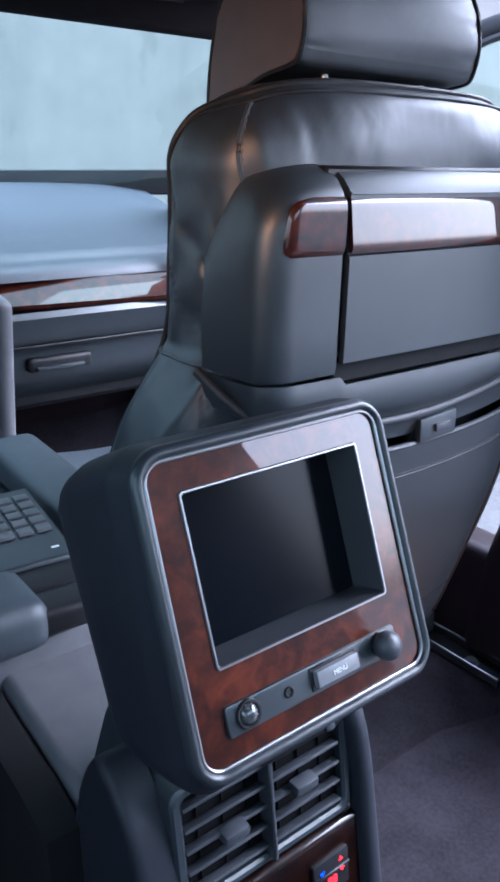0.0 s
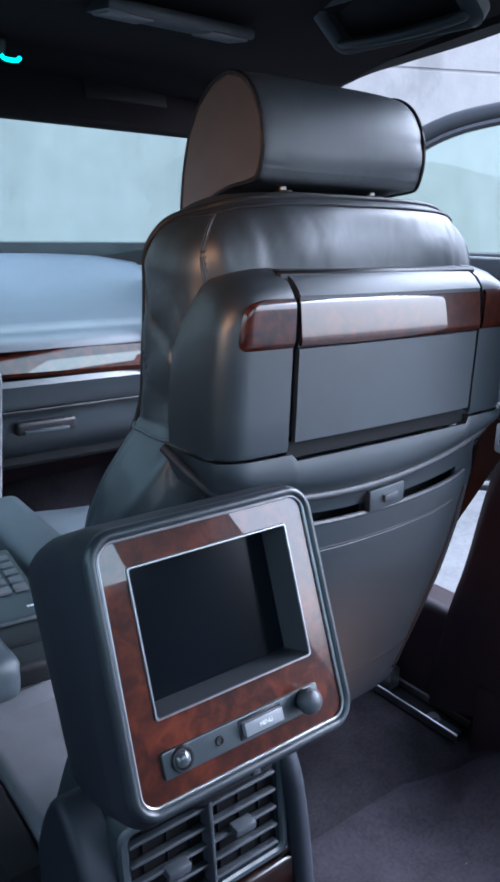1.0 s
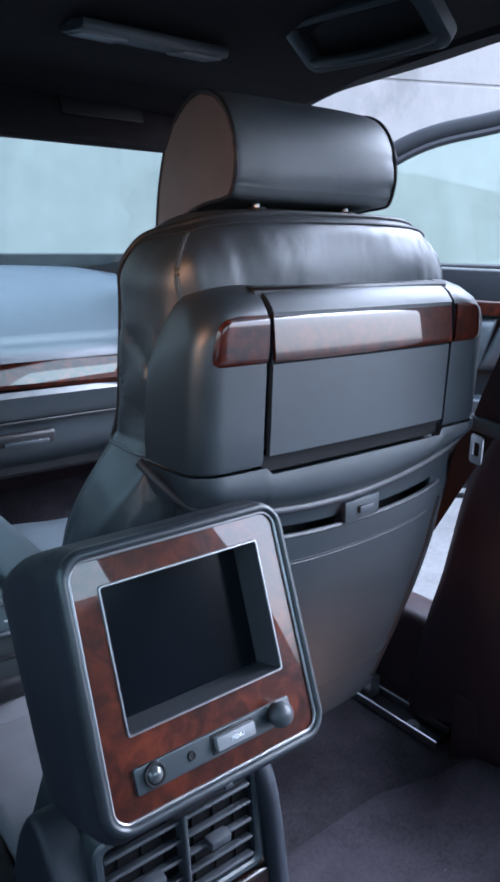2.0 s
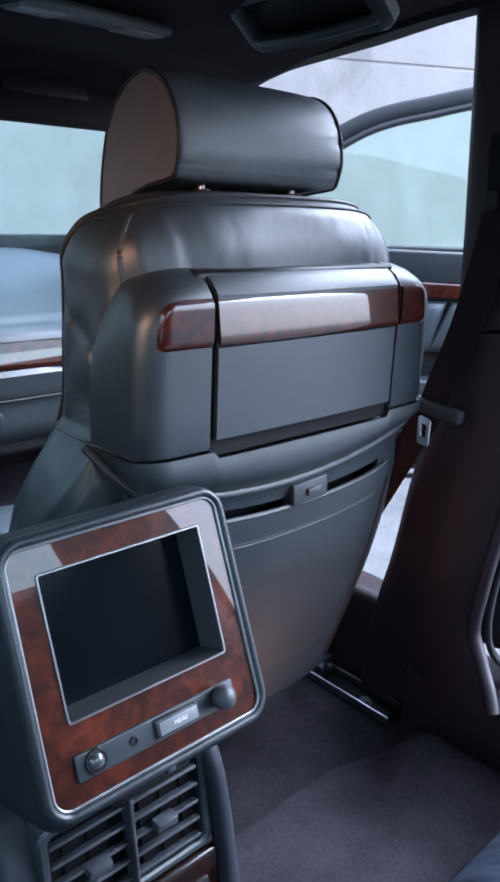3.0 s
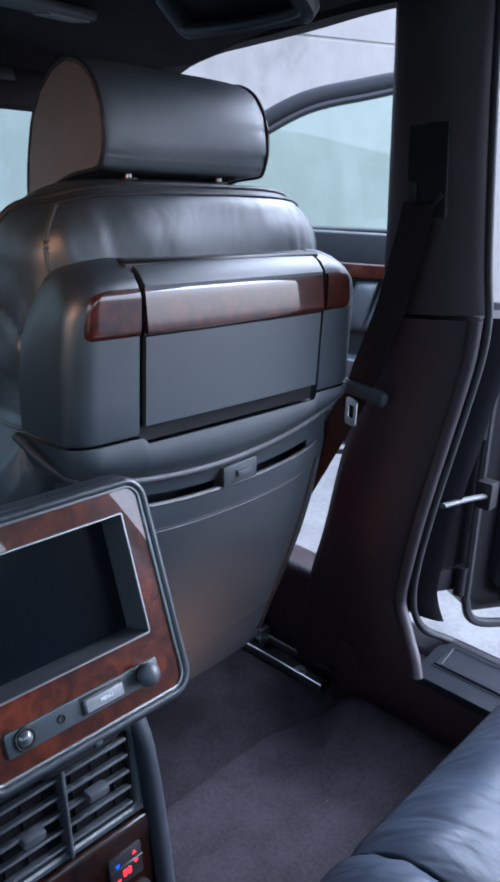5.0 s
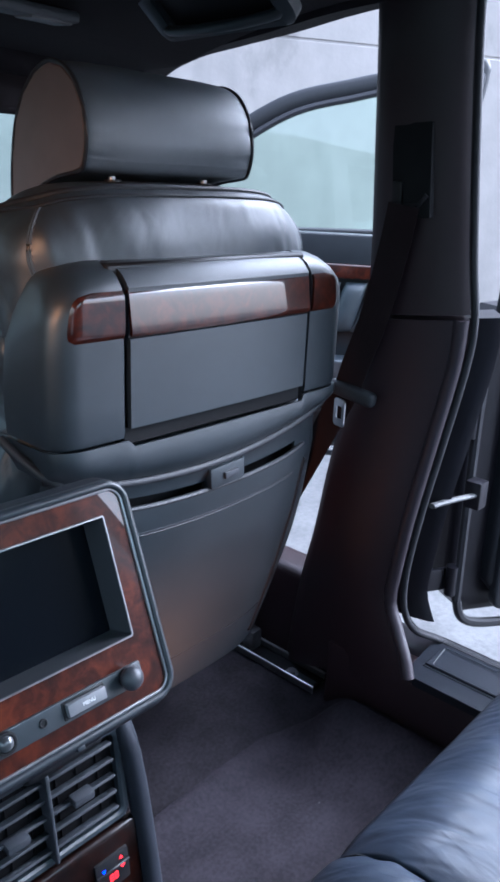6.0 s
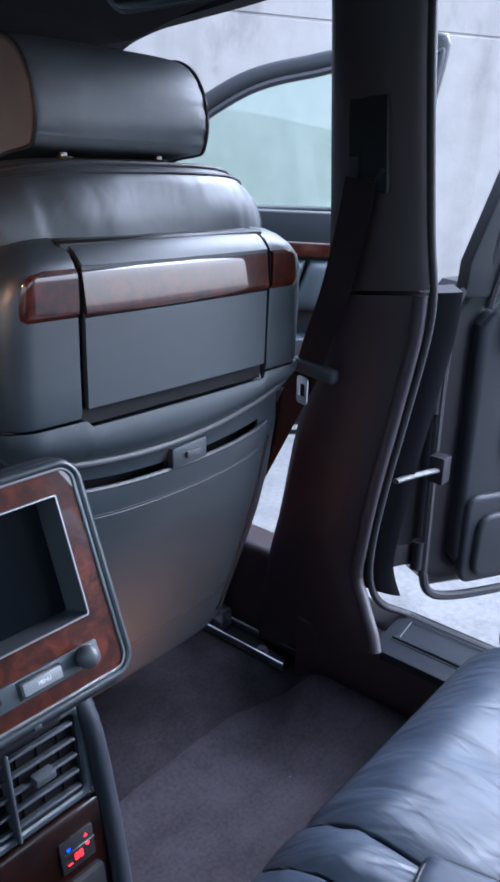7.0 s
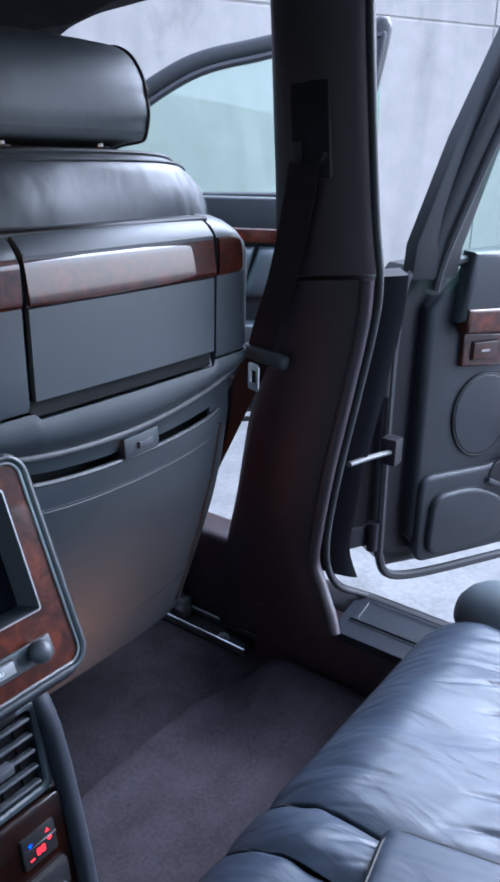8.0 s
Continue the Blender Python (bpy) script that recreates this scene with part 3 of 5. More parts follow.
def windscreen():
    lift = Matrix.Translation((0, 0.03, 0.055))
    head = [[(x, 0.70 - 0.05 * (x / 0.7) ** 2, 1.165), (x, 0.76 - 0.08 * (x / 0.7) ** 2, 1.128 - 0.02 * (x / 0.7) ** 2), (x, 0.84 - 0.08 * (x / 0.7) ** 2, 1.125 - 0.02 * (x / 0.7) ** 2),
             (x, 0.88 - 0.08 * (x / 0.7) ** 2, 1.15), (x, 0.84, 1.26), (x, 0.66, 1.26)] for x in [lerp(-0.72, 0.72, k / 16) for k in range(17)]]
    head = [[lift @ Vector(p) for p in ring] for ring in head]
    setting("windscreen_header_trim", loft(head), HEADLINER, "black cloth header above the windscreen", "roof trim")
    def pane(u, v):
        x, f = lerp(-0.68, 0.68, u), v
        bow = 0.10 * (x / 0.68) ** 2
        return (x * 1.40 * (1 - 0.28 * f), lerp(1.62, 0.86, f) - bow, lerp(0.84, 1.20, f) - 0.02 * (x / 0.68) ** 2)
    w = setting("window_1", sheet(pane, 24, 12, 0.0), GLASS_WIND, "blue-green tinted windscreen", "windscreen")
    w.visible_shadow = False
    part("cowl_band", loft([[(x, 1.56 - 0.1 * (x / 0.68) ** 2, 0.860), (x, 1.555 - 0.1 * (x / 0.68) ** 2, 0.905 + 0.012 * x), (x, 1.59 - 0.1 * (x / 0.68) ** 2, 0.907 + 0.012 * x), (x, 1.59 - 0.1 * (x / 0.68) ** 2, 0.855)]
                            for x in (-1.0, -0.85, -0.72, -0.4, 0, 0.4, 0.6, 0.72, 0.85, 1.0)]), COWL, w, "black cowl strip below the windscreen")

    def rear(u, v):
        x = lerp(-0.66, 0.66, u)
        return (x, lerp(-1.03, -1.72, v) + 0.08 * (x / 0.66) ** 2, lerp(1.235, 0.76, v))
    r = setting("window_2", sheet(rear, 12, 8, 0.0), GLASS_REAR, "tinted rear window of the car", "rear window")
    r.visible_shadow = False
    # hood, firewall, parcel shelf and tail close the shell
    def hood(u, v):
        x, y = lerp(-0.82, 0.82, u), lerp(1.62, 2.95, v)
        return (x * (1 - 0.10 * v * v), y - 0.10 * (x / 0.82) ** 2, 0.80 - 0.14 * v * v - 0.05 * (abs(x) / 0.82) ** 3)
    setting("hood", sheet(hood, 20, 20, 0.03), PAINT, "dark painted engine hood", "hood")
    # front wings and tail close the body below the hood and behind the rear window
    def shell_rings(rows):
        return loft([[(-hw, y, z0), (-hw * 1.02, y, (z0 + z1) / 2), (-hw * 0.97, y, z1 - 0.04), (-hw * 0.90, y, z1), (hw * 0.90, y, z1), (hw * 0.97, y, z1 - 0.04), (hw * 1.02, y, (z0 + z1) / 2), (hw, y, z0)]
                     for y, hw, z0, z1 in rows])
    setting("front_body", shell_rings(((1.60, 0.90, -0.08, 0.72), (2.2, 0.88, -0.08, 0.66), (2.75, 0.83, -0.08, 0.56), (2.95, 0.78, -0.05, 0.50), (3.02, 0.72, 0.02, 0.42))), PAINT,
            "dark painted front wings and nose of the car", "car body")
    setting("tail_body", shell_rings(((-2.72, 0.76, 0.02, 0.62), (-2.66, 0.82, -0.05, 0.70), (-2.3, 0.85, -0.08, 0.74), (-1.80, 0.86, -0.08, 0.74))), PAINT,
            "dark painted boot and rear wings of the car", "car body")
    setting("firewall", box(1.5, 0.06, 1.1, 0.01, 1, m=pose(0, 1.55, 0.2, 8, 0, 0)), TRIM_BROWN, "dark bulkhead below the dashboard", "bulkhead")
    setting("parcel_shelf", box(1.35, 0.65, 0.04, 0.01, 2, at=(0, -1.45, 0.74)), HEADLINER, "black cloth parcel shelf", "parcel shelf")
    setting("underbody", box(1.62, 4.0, 0.06, 0.02, 1, at=(0, 0.3, -0.10)), PLASTIC_DARK, "black underbody of the car", "car body")
    for x in (-0.80, 0.80):
        setting("quarter_panel", box(0.05, 0.96, 0.95, 0.02, 2, at=(x, -1.52, 0.35)), TRIM_BROWN, "dark side panel beside the rear bench", "side panel")
        setting("footwell_side_trim", box(0.05, 0.55, 0.75, 0.02, 2, at=(x * 1.0, 1.42, 0.30)), PLASTIC_GREY, "dark side of the front footwell", "side panel")


# ---- unseen doors of the driver side, closed to hold back light ----
def driver_side():
    for y0, y1 in ((-0.78, 0.0), (0.08, 1.05)):
        d = setting("door_1", box(0.06, y1 - y0, 0.74, 0.03, 3, at=(-0.825, (y0 + y1) / 2, 0.48)), PLASTIC, "unseen dark door of the driver side, closed against light", "car door")
        part("wood_strip", box(0.012, y1 - y0 - 0.06, 0.04, 0.005, 2, at=(-0.792, (y0 + y1) / 2, 0.69)), WOOD, d, "glossy walnut strip")
        part("armrest", box(0.05, (y1 - y0) * 0.6, 0.06, 0.02, 3, at=(-0.775, (y0 + y1) / 2, 0.50)), LEATHER, d)
        bm = bmesh.new()
        bm.faces.new([bm.verts.new(p) for p in ((-0.815, y0, 0.84), (-0.815, y1, 0.84), (-0.675, y1 - (0.33 if y1 > 0.5 else 0.0), 1.22), (-0.675, y0, 1.22))])
        pn = part("pane", bm, GLASS_TINT, d, "tinted side window", 0)
        pn.visible_shadow = False


# ---- front passenger seat ----
# reclined and slid back a little on its rail
SEAT_AT = Matrix.Translation((0, 0.300, 0.280)) @ pose(0, 0, 0, 0.2) @ Matrix.Translation((0.045, -0.121, -0.217))
XC = 0.38


SEAT_LEVELS = ((0.16, 0.175, 0.16, 0.270), (0.24, 0.160, 0.19, 0.300), (0.30, 0.140, 0.23, 0.318), (0.42, 0.112, 0.235, 0.322), (0.51, 0.098, 0.230, 0.318), (0.58, 0.092, 0.212, 0.302),
               (0.655, 0.085, 0.195, 0.262), (0.68, 0.084, 0.190, 0.254), (0.76, 0.079, 0.19, 0.252), (0.83, 0.074, 0.188, 0.252), (0.86, 0.074, 0.186, 0.253), (0.885, 0.077, 0.178, 0.243),
               (0.905, 0.083, 0.170, 0.225), (0.920, 0.089, 0.158, 0.204), (0.930, 0.098, 0.142, 0.184), (0.937, 0.110, 0.120, 0.160), (0.942, 0.125, 0.09, 0.122), (0.945, 0.150, 0.04, 0.06))


# the same levels joined by smooth curves
SEAT_CURVES = [[(p.x, p.y) for p in curve([(r[0], r[k], 0) for r in SEAT_LEVELS], 160)] for k in (1, 2, 3)]


def seat_level(z):
    return [table(c, z) for c in SEAT_CURVES]


def seat_point(z, degrees, lift=0.0):
    """A point of the backrest's skin: 0 degrees is its right side, 90 the front, 180 the left side, 270 the back."""
    back, depth, hw = seat_level(z)
    a = radians(degrees)
    c, s = math.cos(a), math.sin(a)
    e = 2.0 / 3.6
    x = (hw + lift) * math.copysign(abs(c) ** e, c)
    y = (depth / 2 + lift) * math.copysign(abs(s) ** e, s)
    if s < 0 and 0.82 < z < 0.935:
        v = math.sin(math.pi * (z - 0.82) / 0.115) * min(1.0, -s * 1.6)
        y += v * (0.0085 * noise.noise((x * 19 + z * 5, z * 5, 1.7)) + 0.0036 * noise.noise((x * 52 + z * 10, z * 13, 4.1)))
    if abs(c) > 0.3 and s < 0.6 and 0.56 < z < 0.88:
        q = z - 0.20 * s
        win = math.sin(math.pi * min(1, max(0, (z - 0.56) / 0.32))) * min(1, (0.6 - s) * 4) * min(1, (abs(c) - 0.3) * 4)
        dent = sum(w * math.exp(-((q + 0.006 * noise.noise((s * 3, z * 6, 1.0)) - q0) / 0.0075) ** 2) for q0, w in ((0.842, 0.5), (0.782, 1.0), (0.706, 0.8)))
        y += win * (0.0075 * dent + 0.003 * noise.noise((q * 24, s, 2.0)))
        x -= math.copysign(win * (0.0065 * dent + 0.004 * noise.noise((q * 15, s, 7.0))), c)
    if c < -0.3 and s < 0.2 and 0.45 < z < 0.86:
        x += 0.0060 * math.sin((z - 0.45) / 0.41 * math.pi) * noise.noise((z * 17 + s * 5.0, s * 2.2 + z * 4, 3.3))
    return (XC + x, back + depth / 2 + y, z)


def front_seat():
    seat = thing("front_passenger_seat", "black leather front seat with walnut-trimmed folding table", "car seat", "front seats", at=SEAT_AT)
    # leather body of the backrest
    zs = [lerp(0.16, 0.56, k / 50) for k in range(50)] + [lerp(0.56, 0.86, k / 90) for k in range(90)] + [lerp(0.86, 0.945, k / 24) for k in range(25)]
    angles = [360 * k / 150 for k in range(150)]
    part("backrest", loft([[seat_point(z, a) for a in angles] for z in zs]), LEATHER_SOFT, seat, "", 70)
    # piping up the wings and over the top, and the double seam of the shoulder panel
    run = [(0.30, 146), (0.45, 147), (0.55, 148), (0.66, 149), (0.76, 150), (0.83, 152), (0.868, 156), (0.894, 163), (0.911, 172), (0.923, 184), (0.931, 200), (0.936, 222), (0.9385, 248), (0.939, 270)]
    run += [(z, 540 - a) for z, a in run[-2::-1]]
    part("piping", tube(curve([seat_point(z, a, 0.002) for z, a in run], 140), 0.0038, 8), PIPING, seat, "black leather piping")
    part("piping", tube(curve([seat_point(z - 0.009 * min(1, k / 2, (len(run) - 15 - k) / 2), a + (9 if a < 262 else -9 if a > 278 else 0) * min(1, k / 2, (len(run) - 15 - k) / 2), 0.001) for k, (z, a) in enumerate(run[7:-7])], 80), 0.0024, 8), PIPING, seat, "black leather piping")
    def seam_at(z):
        return 58 + 17 * max(0.0, (z - 0.80) / 0.118) ** 1.5
    for da in (0, 1.6):
        for side in (1, -1):
            part("seam", tube([seat_point(z, 270 - side * (seam_at(z) - da), 0.0004) for z in (lerp(0.80, 0.918, k / 14) for k in range(15))], 0.0016, 6), LEATHER, seat)
    for side in (1, -1):
        for j in range(13):
            z = 0.820 + j * 0.0068
            p = Vector(seat_point(z, 270 - side * (seam_at(z) - 3.0), 0.0004))
            q = Vector(seat_point(z + 0.0038, 270 - side * (seam_at(z + 0.0038) - 3.0), 0.0004))
            part("stitch", tube([p, q], 0.0008, 5), STITCH, seat)
    part("waist_seam", tube([seat_point(0.655, 150 + k * 5, 0.001) for k in range(16)], 0.0022, 6), LEATHER, seat)

    # moulded module that carries the table: plan outline swept over its height
    def plan(hw, y0, side):
        """Half-width of the flat, depth of its face, how far back the sides go."""
        pts = []
        for k in range(141):
            f = k / 140 * 2 - 1
            a = abs(f)
            s = math.copysign(1, f)
            if a < 0.72:
                x, y = f / 0.72 * (hw - 0.040), 0.004 * (a / 0.72) ** 2
            else:
                t = (a - 0.72) / 0.28 * math.pi / 2
                x = s * (hw - 0.040 + 0.040 * math.sin(min(t * 1.35, math.pi / 2)))
                y = 0.004 + 0.045 * (1 - math.cos(min(t * 1.1, math.pi / 2))) + max(0, t - 0.9) * side
            pts.append((XC + x, y0 + y))
        return pts

    def sheet_rows(rows, thick):
        bm = bmesh.new()
        g = [[bm.verts.new(p) for p in r] for r in rows]
        for a, b in zip(g, g[1:]):
            for i in range(len(a) - 1):
                bm.faces.new((a[i], a[i + 1], b[i + 1], b[i]))
        bm.normal_update()
        bmesh.ops.solidify(bm, geom=bm.faces[:], thickness=thick)
        return bm
    def rim_at(x):
        f = (x - XC) / 0.255
        return lower_y(0.59) - 0.010 + 0.004 * f * f + 0.014 * abs(f) ** 8, 0.587 + 0.036 * f * f + 0.010 * f

    def lower_y(z):
        return table(((0.13, 0.158), (0.20, 0.138), (0.25, 0.122), (0.35, 0.092), (0.45, 0.066), (0.55, 0.048), (0.60, 0.050), (0.66, 0.06)), z)
    edge_plan = plan(0.261, 0.0, 0.085)
    rows = []
    for k in range(13):
        v = k / 12
        row = []
        for x, y in edge_plan:
            zb = rim_at(max(XC - 0.25, min(XC + 0.25, x)))[1] + 0.007
            top = 0.6475 + 0.0095 * min(1, max(0, (abs(x - 0.379) - 0.159) / 0.004))
            row.append((XC + (x - XC) * (1 - 0.012 * v * v), 0.0305 + y - 0.003 * math.sin(math.pi * v * 0.8) + 0.014 * v ** 3, lerp(top, zb, v)))
        rows.append(row)
    part("lower_shell", sheet_rows(rows, 0.004), PLASTIC, seat)
    end_cols = [(z, y, hw) for z, y, hw in ((0.660, 0.032, 0.262), (0.668, 0.030, 0.263), (0.70, 0.030, 0.264), (0.76, 0.029, 0.264), (0.80, 0.028, 0.262),
                                              (0.815, 0.031, 0.259), (0.826, 0.040, 0.252), (0.835, 0.056, 0.243), (0.839, 0.072, 0.236), (0.838, 0.085, 0.23))]

    def ends(x0, x1):
        rows = []
        for z, y0, hw in end_cols:
            pl = plan(hw, y0, 0.085)
            sel = [p for p in pl if x0 <= p[0] <= x1]
            sel = ([(x0, sel[0][1])] if x0 > XC else []) + sel + ([(x1, sel[-1][1])] if x1 < XC else [])
            rows.append((z, sel))
        n = max(len(s) for _, s in rows)
        out = []
        for z, s in rows:
            s = [s[round(i * (len(s) - 1) / (n - 1))] for i in range(n)]
            front = min(y for _, y in s)
            out.append([(x, y, z - ((0.10 - math.sqrt(0.01 - min(0.09, max(0, abs(x - XC) - 0.170)) ** 2)) * 0.45
                         + 0.105 * (1 - math.sqrt(1 - min(0.985, max(0, y - front - 0.006) / 0.112) ** 2))) * max(0, (z - 0.68) / 0.15)) for x, y in s])
        return sheet_rows(out, 0.005)
    part("left_cheek", ends(0.0, 0.2105), PLASTIC, seat)
    part("right_cheek", ends(0.5475, 1.0), PLASTIC, seat)
    part("recess", box(0.350, 0.02, 0.185, 0.003, 1, at=(0.379, 0.062, 0.745)), PLASTIC_DARK, seat, "dark recess behind the folding table")
    # folding table with its rolled top
    prof = ((0.6705, 0.034), (0.672, 0.0275), (0.70, 0.027), (0.7645, 0.0265), (0.765, 0.0275), (0.766, 0.030), (0.814, 0.029), (0.8145, 0.028),
            (0.818, 0.031), (0.827, 0.040), (0.834, 0.052), (0.838, 0.066), (0.838, 0.084))
    xs = [lerp(0.2185, 0.5395, k / 14) for k in range(15)]
    rows = [[(x, y + 0.004 * ((x - XC) / 0.2) ** 2, z) for x in xs] for z, y in prof]
    part("table_flap", sheet_rows(rows, 0.010), PLASTIC, seat, "folded-up black table flap")
    wood = [[(x, 0.0285 - 0.0034 * (1 - abs(v) ** 12) + 0.0035 * v + 0.004 * ((x - XC) / 0.2) ** 2, 0.7900 + 0.0232 * v) for x in xs] for v in (j / 7 - 1 for j in range(15))]
    part("wood_strip", sheet_rows(wood, 0.004), WOOD_SEAT, seat, "glossy burl walnut strip")
    # black box paints the shade in the slot under the flap
    part("hinge_slot", box(0.330, 0.020, 0.026, 0.002, 1, at=(0.379, 0.0500, 0.6595)), COWL, seat, "matt black box for the shade below the table flap")
    # walnut end pieces, rounded outwards
    pl = plan(0.263, 0.0285, 0.085)

    def skin_y(x):
        for (xa, ya), (xb, yb) in zip(pl, pl[1:]):
            if xa <= x <= xb:
                return lerp(ya, yb, (x - xa) / max(1e-6, xb - xa))
        return pl[0][1] if x < XC else pl[-1][1]
    for x0, x1 in ((0.136, 0.2095), (0.5485, 0.614)):
        rows = []
        for j in range(15):
            v = j / 14 * 2 - 1
            z, lift = 0.7895 + 0.0232 * v, 0.0040 * (1 - abs(v) ** 6)
            taper = (0.024 if v > 0 else 0.010) * (1 - max(0.0, 1 - abs(v) ** 3.4) ** 0.4) + 0.009 * (v + 1) / 2
            row = []
            for k in range(19):
                f = k / 18
                x = lerp(x0 + (taper if x1 < XC else 0), x1 - (taper if x1 > XC else 0), f)
                fo = f if x1 < XC else 1 - f
                row.append((x, skin_y(x) - lift * min(1.0, fo * 12) ** 0.5 - 0.0005, z))
            rows.append(row)
        part("wood_end", sheet_rows(rows, 0.004), WOOD_SEAT, seat, "glossy burl walnut end piece", 60)

    # lower back: curved shell with a rounded rim, map pocket panel and latch
    def pocket_top(f):
        return 0.549 + 0.016 * f * f

    def shell(u, v):
        f = u * 2 - 1
        zb, zt = 0.150 + 0.012 * f * f + 0.035 * abs(f) ** 8, rim_at(XC + 0.255 * f)[1]
        cut = pocket_top(max(-1.0, min(1.0, f * 1.37)))
        if v < 0.8:
            z = lerp(zb, cut - 0.02, v / 0.8)
        elif v < 0.9:
            z = lerp(cut - 0.02, cut + 0.0135, (v - 0.8) / 0.1)
        else:
            z = lerp(cut + 0.0135, zt, (v - 0.9) / 0.1)
        h = (z - zb) / (zt - zb)
        x = XC + 0.255 * f * lerp(0.97, 1.03, min(1, h * 2.2)) * lerp(1.0, 0.97, max(0.0, h * 2 - 1))
        y = lower_y(z) + 0.004 - 0.013 * max(0, (h - 0.88) / 0.12) ** 2 + 0.036 * abs(f) ** 7
        return (x, y, z)
    bm = bmesh.new()
    grid = [[bm.verts.new(shell(i / 60, j / 50)) for i in range(61)] for j in range(51)]
    for j in range(50):
        for i in range(60):
            # open slots of the pocket on both sides of its latch
            if 40 <= j < 45 and (10 <= i < 27 or 36 <= i < 50):
                continue
            bm.faces.new((grid[j][i], grid[j][i + 1], grid[j + 1][i + 1], grid[j + 1][i]))
    bm.normal_update()
    bmesh.ops.solidify(bm, geom=bm.faces[:], thickness=-0.005)
    part("back_shell", bm, PLASTIC, seat)

    # black board behind the slots, with the pocket's shade in its colour
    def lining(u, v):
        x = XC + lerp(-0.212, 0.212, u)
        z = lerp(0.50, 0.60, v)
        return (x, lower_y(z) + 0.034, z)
    part("pocket_lining", sheet(lining, 12, 6, 0.003), COWL, seat, "black board for the shade inside the map pocket")

    def pocket(u, v):
        f = u * 2 - 1
        zb = 0.170 + 0.03 * abs(f) ** 3
        z = lerp(zb, pocket_top(f), v)
        w = lerp(0.188, 0.199, v ** 0.7)
        x = XC - 0.007 + f * w
        return (x, lower_y(z) - 0.006 + 0.010 * abs(f) ** 6, z)
    part("map_pocket", sheet(pocket, 36, 24, -0.006), PLASTIC, seat, "stiff black map pocket panel")
    part("pocket_edge", tube([(XC - 0.007 + f * 0.199, lower_y(pocket_top(f)) - 0.009 + 0.010 * abs(f) ** 6, pocket_top(f)) for f in (k / 12 - 1 for k in range(25))], 0.0040, 8), EDGE_BLACK, seat)
    # black bars drawn as the shade along both sides of the pocket
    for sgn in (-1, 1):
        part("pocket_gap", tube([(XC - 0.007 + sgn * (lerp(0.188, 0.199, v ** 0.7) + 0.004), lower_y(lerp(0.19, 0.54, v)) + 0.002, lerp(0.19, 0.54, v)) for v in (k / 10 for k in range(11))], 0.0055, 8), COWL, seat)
    for k in range(54):
        f = (k + 0.5) / 54 * 1.84 - 0.92
        z = pocket_top(f) - 0.036
        m = Matrix.Translation((XC - 0.007 + f * 0.196, lower_y(z) - 0.0122 + 0.010 * abs(f) ** 6, z))
        part("stitch", box(0.0048, 0.0014, 0.0012, 0, m=m), STITCH, seat)
    for drop, mat in ((0.0405, EDGE_BLACK), (0.305, COWL)):
        line = []
        for f in (k / 20 - 0.95 for k in range(39)):
            z = pocket_top(f) - drop
            line.append((XC - 0.007 + f * 0.194, lower_y(z) - 0.0118 + 0.010 * abs(f) ** 6, z))
        part("pocket_fold", tube(line, 0.0011, 6), mat, seat)
    rim = [(XC + 0.255 * f, *rim_at(XC + 0.255 * f)) for f in (k / 30 - 1 for k in range(61))]
    x0, y0, z0 = rim[0]
    curl = curve([(x0 - 0.026, y0 + 0.062, z0 + 0.046), (x0 - 0.018, y0 + 0.036, z0 + 0.028), (x0 - 0.006, y0 + 0.012, z0 + 0.010)], 12)
    part("net_rim", tube(curl + [Vector(p) for p in rim[1:]], 0.0056, 12), EDGE_BLACK, seat, "rounded rim of the net pocket")
    # two dark tubes stand for shade in the gap above the rim
    part("net_gap", tube([(x, y + 0.016, z + 0.006) for x, y, z in rim], 0.011, 8), PLASTIC_DARK, seat, "dark tube for the shade in the net pocket opening")
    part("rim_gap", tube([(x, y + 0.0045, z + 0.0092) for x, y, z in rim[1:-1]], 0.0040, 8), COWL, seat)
    lt = part("latch", box(0.066, 0.012, 0.030, 0.003, 2, m=pose(0.388, 0.038, 0.567, 0, -3, 0)), PLASTIC, seat)
    part("latch_button", box(0.026, 0.006, 0.010, 0.002, 2, m=pose(0.392, 0.0305, 0.567, 0, -3, 0)), PLASTIC_GREY, lt)
    # headrest with its two rods
    hr = part("headrest", headrest(), LEATHER, seat, "padded black leather headrest with welted sides", 180)
    for x in (0.262, 0.498):
        s = -1 if x < XC else 1
        prof = [(y, z) for y, z in HEAD_PROF]
        ring = curve([(HEAD_X + s * 0.1395, y, z) for y, z in prof] + [(HEAD_X + s * 0.1395, *prof[0])], 70)
        part("welt", tube(ring, 0.0028, 6), PIPING, hr)
        part("side_panel", loft([[(HEAD_X + s * 0.137, y, z) for y, z in prof], [(HEAD_X + s * 0.1415, 0.200 + (y - 0.200) * 0.96, 0.995 + (z - 0.995) * 0.96) for y, z in prof]]), LEATHER_SIDE, hr, "smooth side panel with the lamp's brown in its colour")
    for x in (0.297, 0.455):
        part("rod", tube([(x, 0.158, 0.89), (x, 0.162, 0.975)], 0.0050, 12), STEEL, seat, "steel headrest rod")
        part("rod_collar", tube([(x, 0.158, 0.934), (x, 0.158, 0.946)], 0.011, 14), PLASTIC_DARK, seat)
    # cushion
    rings = []
